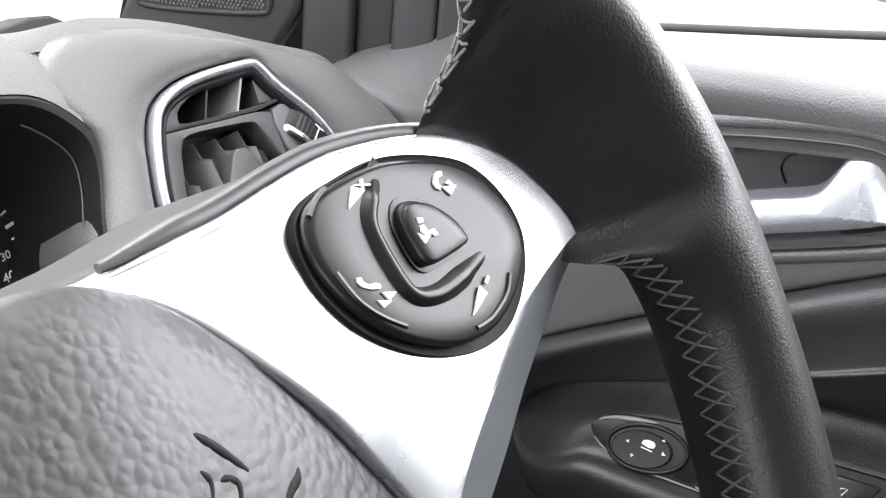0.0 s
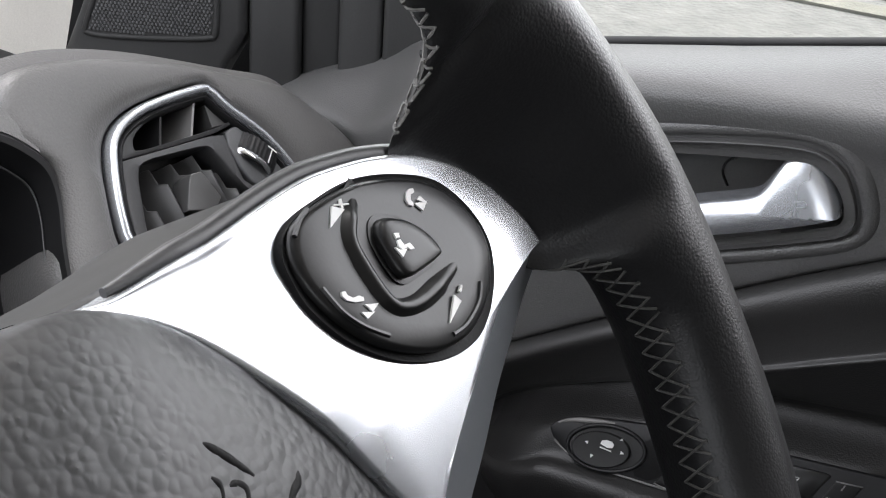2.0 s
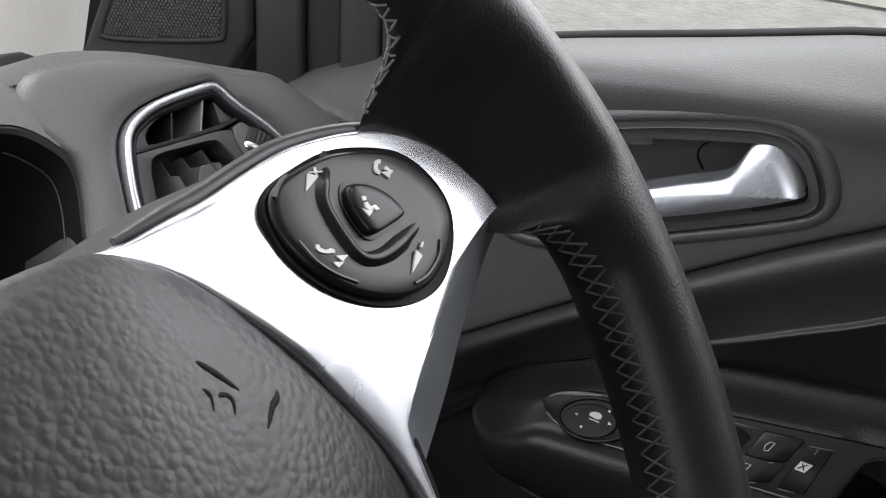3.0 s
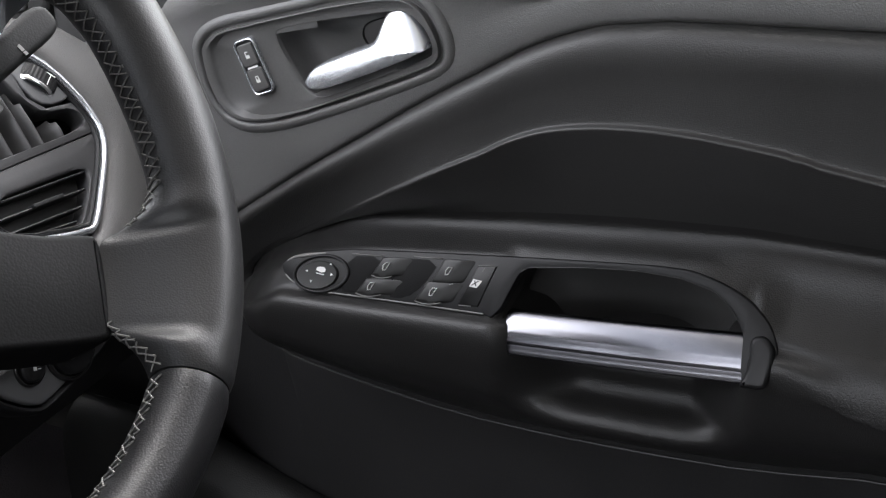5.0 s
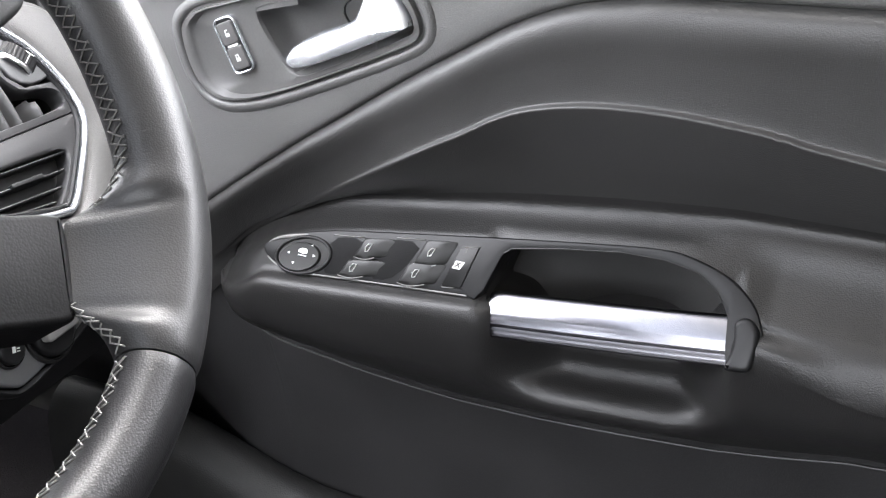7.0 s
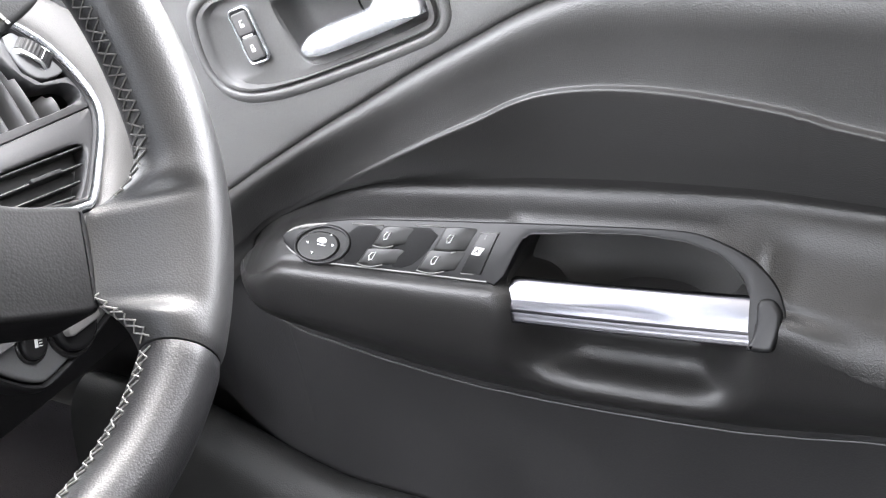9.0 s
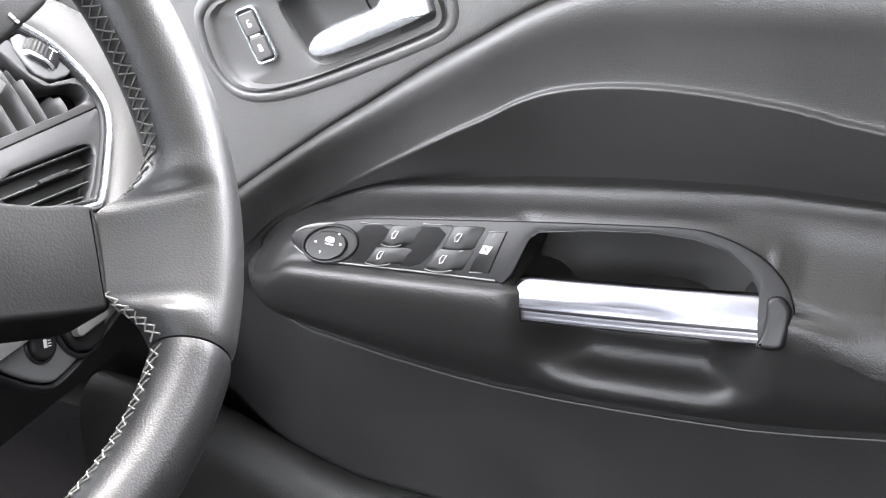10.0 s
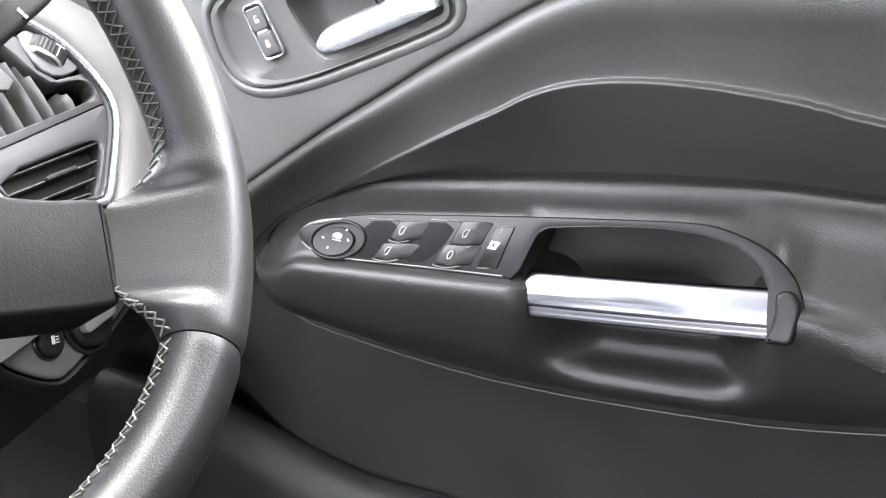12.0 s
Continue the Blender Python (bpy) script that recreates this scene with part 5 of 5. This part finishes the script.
for name, w0, w1, mat, rib in (("thumb_wheel", -0.0035, 0.0072, SATIN_BLACK, 0.0006), ("wheel_flank", -0.0078, -0.0037, BRIGHT, 0.0)):
    ribs = []
    for k in range(61):
        a = math.pi * k / 60
        r = 0.0130 + (rib if k % 4 < 2 else 0.0)
        e = 0.10 if name == "wheel_flank" else 0.0
        ribs.append([wheel_seat.at(-r * math.cos(a) * 1.15 * (1 - e * q), w, -0.004 + (r * math.sin(a) * 0.62) * (1 - e * q)) for w, q in ((w0, 2.0), (w0 * 0.8 + w1 * 0.2, 0.7), (w1 - 0.0008, 0.0), (w1, 0.3))])
    ob = grid(name, ribs, mat, vent, "ribbed black thumb wheel" if rib else "bright chrome flank of the thumb wheel")
    thumb = ob if rib else thumb
flat("wheel_mark", wheel_seat.inside(0.0055, 0.0015, 0.0), [[(-0.0003, -0.005), (0.0003, -0.005), (0.0003, 0.0055), (-0.0003, 0.0055)], [(-0.0035, 0.0047), (0.0035, 0.0047), (0.0035, 0.0053), (-0.0035, 0.0053)]], 0.0046, WHITE_INK, thumb)
plate("grille_back", VENT, [tuple(p) for p in inset(GRILLE, -0.002)], -0.034, -0.018, 0.001, RUBBER, vent, "dark back of the lower grille")
for left, right in (((-0.064, -0.0235), (0.0300, -0.0350)), ((-0.064, -0.0355), (0.0190, -0.0460)), ((-0.058, -0.0475), (0.0080, -0.0560)), ((-0.040, -0.0570), (-0.0040, -0.0635))):
    blade("grille_slat", left[0], left[1], right[0], right[1], 0.014, 0.0, SATIN_BLACK, "lying grille slat", front=-0.0035, thick=0.0009)
plate("slat_tab", VENT.inside(-0.016, -0.0408, 0, -7), box_outline(0.028, 0.0032, 0.0012), -0.010, 0.0005, 0.0008, SATIN_BLACK, vent, "small finger tab on a slat")

# instrument cluster behind the wheel
cluster = thing("instrument_cluster", (0.0, 0.36, 0.85), "dark instrument cluster under a grained hood", "instrument cluster")
HOOD = spline([(-0.60, 0.128), (-0.30, 0.136), (-0.160, 0.130), (-0.125, 0.122), (-0.108, 0.1145), (-0.0965, 0.102), (-0.0915, 0.090), (-0.0955, 0.075), (-0.107, 0.054), (-0.117, 0.030), (-0.126, -0.010), (-0.130, -0.06)], 6)
rows = []
for u, v in HOOD:
    rows.append([VENT.at(u, v, 0.0), VENT.at(u - 0.0015, v - 0.0015, 0.002), VENT.at(u - 0.004, v - 0.003, 0.001), VENT.at(u - 0.006, v - 0.005, -0.010), VENT.at(u - 0.012, v - 0.012, -0.06), VENT.at(u - 0.018, v - 0.018, -0.085)])
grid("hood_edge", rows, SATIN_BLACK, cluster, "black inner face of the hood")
rows = [[VENT.at(u, v + 0.0005, 0.0005), VENT.at(u + 0.002, v + 0.010, 0.0), VENT.at(u + 0.005, v + 0.020, -0.003), VENT.at(u + 0.008, v + 0.030, -0.009)] for u, v in HOOD[:34]]
grid("hood_top", rows, DASH_GRAIN, cluster, "grained hood top")
tube("hood_line", [VENT.at(u - 0.008, v - 0.007, -0.012) for u, v in HOOD[24:]], 0.0005, SHOULDER, cluster, sides=6)
gauge = Frame((0.085, 0.372, 0.84), (1, 0, 0), (0, 0.30, 1))
plate("gauge_face", gauge, box_outline(0.30, 0.20, 0.03), -0.02, 0.0, 0.002, RUBBER, cluster, "black gauge face")
dial = gauge.inside(0.011, 0.0015, 0.003)
ticks = []
for k in range(-8, 14):
    a = radians(6.2 + 7.85 * k)
    r0, r1, w = (0.0517, 0.0557, 0.0005) if k % 2 else (0.0510, 0.0562, 0.0009)
    c, q = math.cos(a), math.sin(a)
    ticks.append([(r0 * c - w * q, r0 * q + w * c), (r0 * c + w * q, r0 * q - w * c), (r1 * c + w * q, r1 * q - w * c), (r1 * c - w * q, r1 * q + w * c)])
flat("dial_ticks", dial, ticks, 0.0004, WHITE_INK, cluster, "white dial ticks")
lettering("30", dial.inside(0.0446, -0.0075, 0.001), 0.0062, WHITE_INK, cluster, "white dial number")
lettering("40", dial.inside(0.0424, -0.0185, 0.001), 0.0074, WHITE_INK, cluster, "white dial number")

# light switch panel on the knee panel
lights = thing("light_switch_panel", (0.19, 0.235, 0.69), "grey light switch panel with round knobs below the dashboard", "switch panel")
LP = Frame((0.195, 0.2385, 0.690), (1, 0, -0.42), (0, 0.25, 1))
plate("panel_face", LP, cut_corners([(-0.075, 0.045), (0.090, 0.045), (0.075, 0.022), (-0.002, -0.025), (-0.022, -0.029), (-0.075, -0.002)], 2, True), -0.02, 0.004, 0.003, PANEL_GREY, lights, "satin grey panel")
band("panel_edge", LP, cut_corners([(-0.075, 0.049), (0.095, 0.049), (0.081, 0.021), (0.000, -0.0290), (-0.024, -0.0330), (-0.080, -0.004)], 2, True), 0.0035, -0.02, 0.003, SATIN_BLACK, lights)
fog = plate("fog_light_knob", LP.inside(-0.022, 0.001), oval(0.0115, 0.0115, 32), 0.0, 0.010, 0.003, SATIN_BLACK, lights, "small round fog light knob")
band("knob_ring", LP.inside(-0.022, 0.001), oval(0.0130, 0.0130, 32), 0.0016, 0.002, 0.0065, GLOSS_BLACK, lights)
flat("fog_mark", LP.inside(-0.022, 0.001), [[(-0.002, -0.003), (0.001, -0.003), (0.001, 0.003), (-0.002, 0.003)], [(0.002, 0.0015), (0.005, 0.0015), (0.005, 0.0022), (0.002, 0.0022)], [(0.002, -0.0005), (0.005, -0.0005), (0.005, 0.0002), (0.002, 0.0002)], [(0.002, -0.0025), (0.005, -0.0025), (0.005, -0.0018), (0.002, -0.0018)]], 0.0103, WHITE_INK, fog)
dial_knob = plate("light_dial", LP.inside(0.018, 0.010), oval(0.0205, 0.0205, 40), 0.0, 0.012, 0.004, SATIN_BLACK, lights, "round light dial")
band("dial_ring", LP.inside(0.018, 0.010), oval(0.0235, 0.0235, 40), 0.0024, 0.002, 0.0065, GLOSS_BLACK, lights)
plate("dial_grip", LP.inside(0.018, 0.010, 0.012, 20), box_outline(0.034, 0.009, 0.004), -0.002, 0.007, 0.002, GREY_PLASTIC, dial_knob, "raised grip across the dial")

# ---- pillar, tweeter and windscreen ----
sail = thing("pillar_trim", (0.40, 0.42, 0.86), "black pillar foot trim with a perforated tweeter grille", "pillar trim")
PIL = Frame((0.395, 0.42, 0.89), (0.35, -1, 0), (0.10, 0.06, 1))
plate("foot", PIL, cut_corners([(0.039, -0.07), (0.039, 0.20), (0.002, 0.20), (-0.0752, 0.010), (-0.0929, -0.031), (-0.112, -0.07)], 1, True), -0.03, 0.0, 0.006, PILLAR_BLACK, sail, "black foot of the pillar")
GR = cut_corners([(0.0150, -0.0095), (0.0195, -0.004), (0.0200, 0.060), (-0.045, 0.060), (-0.0750, -0.008), (-0.0735, -0.0155)], 2, True)
band("grille_edge", PIL, GR, 0.0022, -0.002, 0.0025, RUBBER, sail)
plate("grille_back", PIL, GR, -0.004, 0.0012, 0.0006, RUBBER, sail)
verts, faces = [], []
for i in range(-30, 10):
    for j in range(-8, 25):
        u, v = i * 0.0027 + (0.00135 if j % 2 else 0), j * 0.0024
        if not within([tuple(p) for p in inset(GR, 0.003)], u, v):
            continue
        m = len(verts)
        for r, h in ((0.0012, 0.0012), (0.0008, 0.0022)):
            verts += [PIL.at(u + r * math.cos(a), v + r * math.sin(a), h) for a in (0.5, 1.55, 2.6, 3.65, 4.7, 5.74)]
        faces += [(m + k, m + (k + 1) % 6, m + 6 + (k + 1) % 6, m + 6 + k) for k in range(6)] + [tuple(range(m + 6, m + 12))]
tagged(finish("grille_mesh", verts, faces, PANEL_GREY, sail, "fine bumpy tweeter mesh"), kind="stuff")
for name, u0, u1, d, mat in (("pillar_strip", 0.0395, 0.0740, -0.004, PILLAR_BLACK), ("door_seal", 0.0742, 0.1018, -0.014, RUBBER), ("frame_strip", 0.1020, 0.1320, -0.002, PILLAR_BLACK), ("mirror_sail", 0.1325, 0.2000, 0.000, PILLAR_BLACK)):
    plate(name, PIL.inside(0.5 * (u0 + u1), 0.05), box_outline(u1 - u0, 0.30, 0.004), -0.03, d, 0.004, mat, sail, "dark upright strip beside the door")
pale = thing("windscreen_pillar", (0.33, 0.55, 0.9), "pale beige windscreen pillar cover", "pillar")
grid("pillar_cover", [[(0.352, 0.53, 0.80), (0.357, 0.50, 0.86), (0.40, 0.50, 0.97), (0.42, 0.44, 1.1), (0.40, 0.05, 1.46)], [(0.335, 0.545, 0.80), (0.34, 0.515, 0.865), (0.383, 0.515, 0.97), (0.40, 0.455, 1.1), (0.38, 0.065, 1.47)],
                      [(0.25, 0.58, 0.80), (0.25, 0.55, 0.87), (0.30, 0.55, 0.98), (0.33, 0.48, 1.1), (0.33, 0.09, 1.48)], [(0.20, 0.66, 0.80), (0.20, 0.64, 0.87), (0.25, 0.62, 0.98), (0.29, 0.53, 1.1), (0.32, 0.12, 1.49)]], PALE_TRIM, pale)

# ---- the shell of the cabin, out of view, that closes it ----
def slab(name, corners, thick, mat, label, category="car body"):
    p = [Vector(c) for c in corners]
    n = (p[1] - p[0]).cross(p[2] - p[0]).normalized() * thick
    v = p + [q + n for q in p]
    ob = finish(name, v, [(0, 1, 2, 3), (7, 6, 5, 4), (0, 4, 5, 1), (1, 5, 6, 2), (2, 6, 7, 3), (3, 7, 4, 0)], mat, None, label, smooth=False)
    return tagged(ob, label, category, kind="structure")


slab("ceiling", [(-1.28, 0.05, 1.50), (0.34, 0.05, 1.50), (0.34, -2.2, 1.50), (-1.28, -2.2, 1.50)], 0.03, PALE_TRIM, "pale woven headlining under the car roof")
slab("floor", [(-1.4, 1.0, 0.36), (0.46, 1.0, 0.36), (0.46, -2.2, 0.36), (-1.4, -2.2, 0.36)], 0.03, CARPET, "black carpeted car floor")
slab("wall_left", [(-1.34, 1.0, 0.36), (-1.34, -2.2, 0.36), (-1.34, -2.2, 1.05), (-1.34, 1.0, 0.98)], 0.03, DOOR_GRAIN, "dark passenger side of the car")
slab("wall_right", [(0.46, -0.78, 0.36), (0.46, -2.2, 0.36), (0.46, -2.2, 1.0), (0.46, -0.78, 1.0)], 0.03, DOOR_GRAIN, "dark rear door of the car")
# Two unseen walls added to keep light from coming in behind the seats
slab("wall_left_rear", [(-1.34, -0.85, 1.03), (-1.34, -2.2, 1.03), (-1.34, -2.2, 1.52), (-1.30, -0.85, 1.52)], 0.03, DOOR_GRAIN, "unseen dark wall added to block light from the left rear")
slab("wall_right_rear", [(0.43, -0.50, 1.01), (0.46, -2.2, 1.0), (0.40, -2.2, 1.52), (0.35, -0.52, 1.52)], 0.03, DOOR_GRAIN, "unseen dark wall added to block light from the right rear")
slab("wall_sill", [(0.50, 1.0, 0.34), (0.50, -0.80, 0.34), (0.50, -0.80, 0.86), (0.50, 1.0, 0.86)], 0.03, SATIN_BLACK, "black outer side of the car")
slab("wall_rear", [(-1.4, -2.2, 0.36), (0.46, -2.2, 0.36), (0.46, -2.2, 1.52), (-1.4, -2.2, 1.52)], 0.03, DOOR_GRAIN, "dark rear end of the cabin")
slab("bulkhead", [(-1.4, 0.95, 0.36), (0.46, 0.95, 0.36), (0.46, 0.95, 0.84), (-1.4, 0.95, 0.84)], 0.03, CARPET, "black bulkhead ahead of the pedals")

# sill trim in the footwell
kick = thing("sill_trim", (0.36, 0.15, 0.42), "black plastic sill trim in the footwell", "trim")
rows = []
for y in np.linspace(0.40, -0.5, 30):
    rise = 0.05 * smoothstep(0.10, 0.3, y)
    rows.append([(0.395, y, 0.40), (0.378, y, 0.455 + rise), (0.358, y, 0.466 + rise), (0.338, y, 0.458 + rise), (0.322, y, 0.435 + rise), (0.315, y, 0.36)])
grid("sill_cover", [cut_corners(r, 2) for r in rows], SILL_GREY, kick)

# ---- outside ----
ground = slab("ground", [(-60, 60, 0.0), (60, 60, 0.0), (60, -60, 0.0), (-60, -60, 0.0)], -0.02, ASPHALT, "pale worn asphalt of the street", "ground")
kerb = slab("kerb", [(3.62, 40, 0.0), (3.62, -40, 0.0), (3.62, -40, 0.03), (3.62, 40, 0.03)], 0.10, PAVER, "low pale kerb along the paving", "kerb")
pavement = slab("pavement", [(3.72, 40, 0.012), (40, 40, 0.012), (40, -40, 0.012), (3.72, -40, 0.012)], -0.02, ASPHALT, "sandy bed of the brick paving", "pavement")
brick_mesh = None
for i in range(10):
    for j in range(24):
        x, y = 3.83 + i * 0.205, 1.9 - j * 0.105
        if brick_mesh is None:
            f = Frame((0, 0, 0), (1, 0, 0), (0, 1, 0))
            first = plate("brick", f, box_outline(0.196, 0.096, 0.008, 1), -0.01, 0.018, 0.004, PAVER, pavement)
            brick_mesh = first.data
            ob = first
        else:
            ob = new("brick", brick_mesh)
            hang(ob, pavement)
        ob.location = (x + (0.1 if j % 2 else 0), y, 0.012 + 0.002 * math.sin(i * 3.1 + j * 1.7))
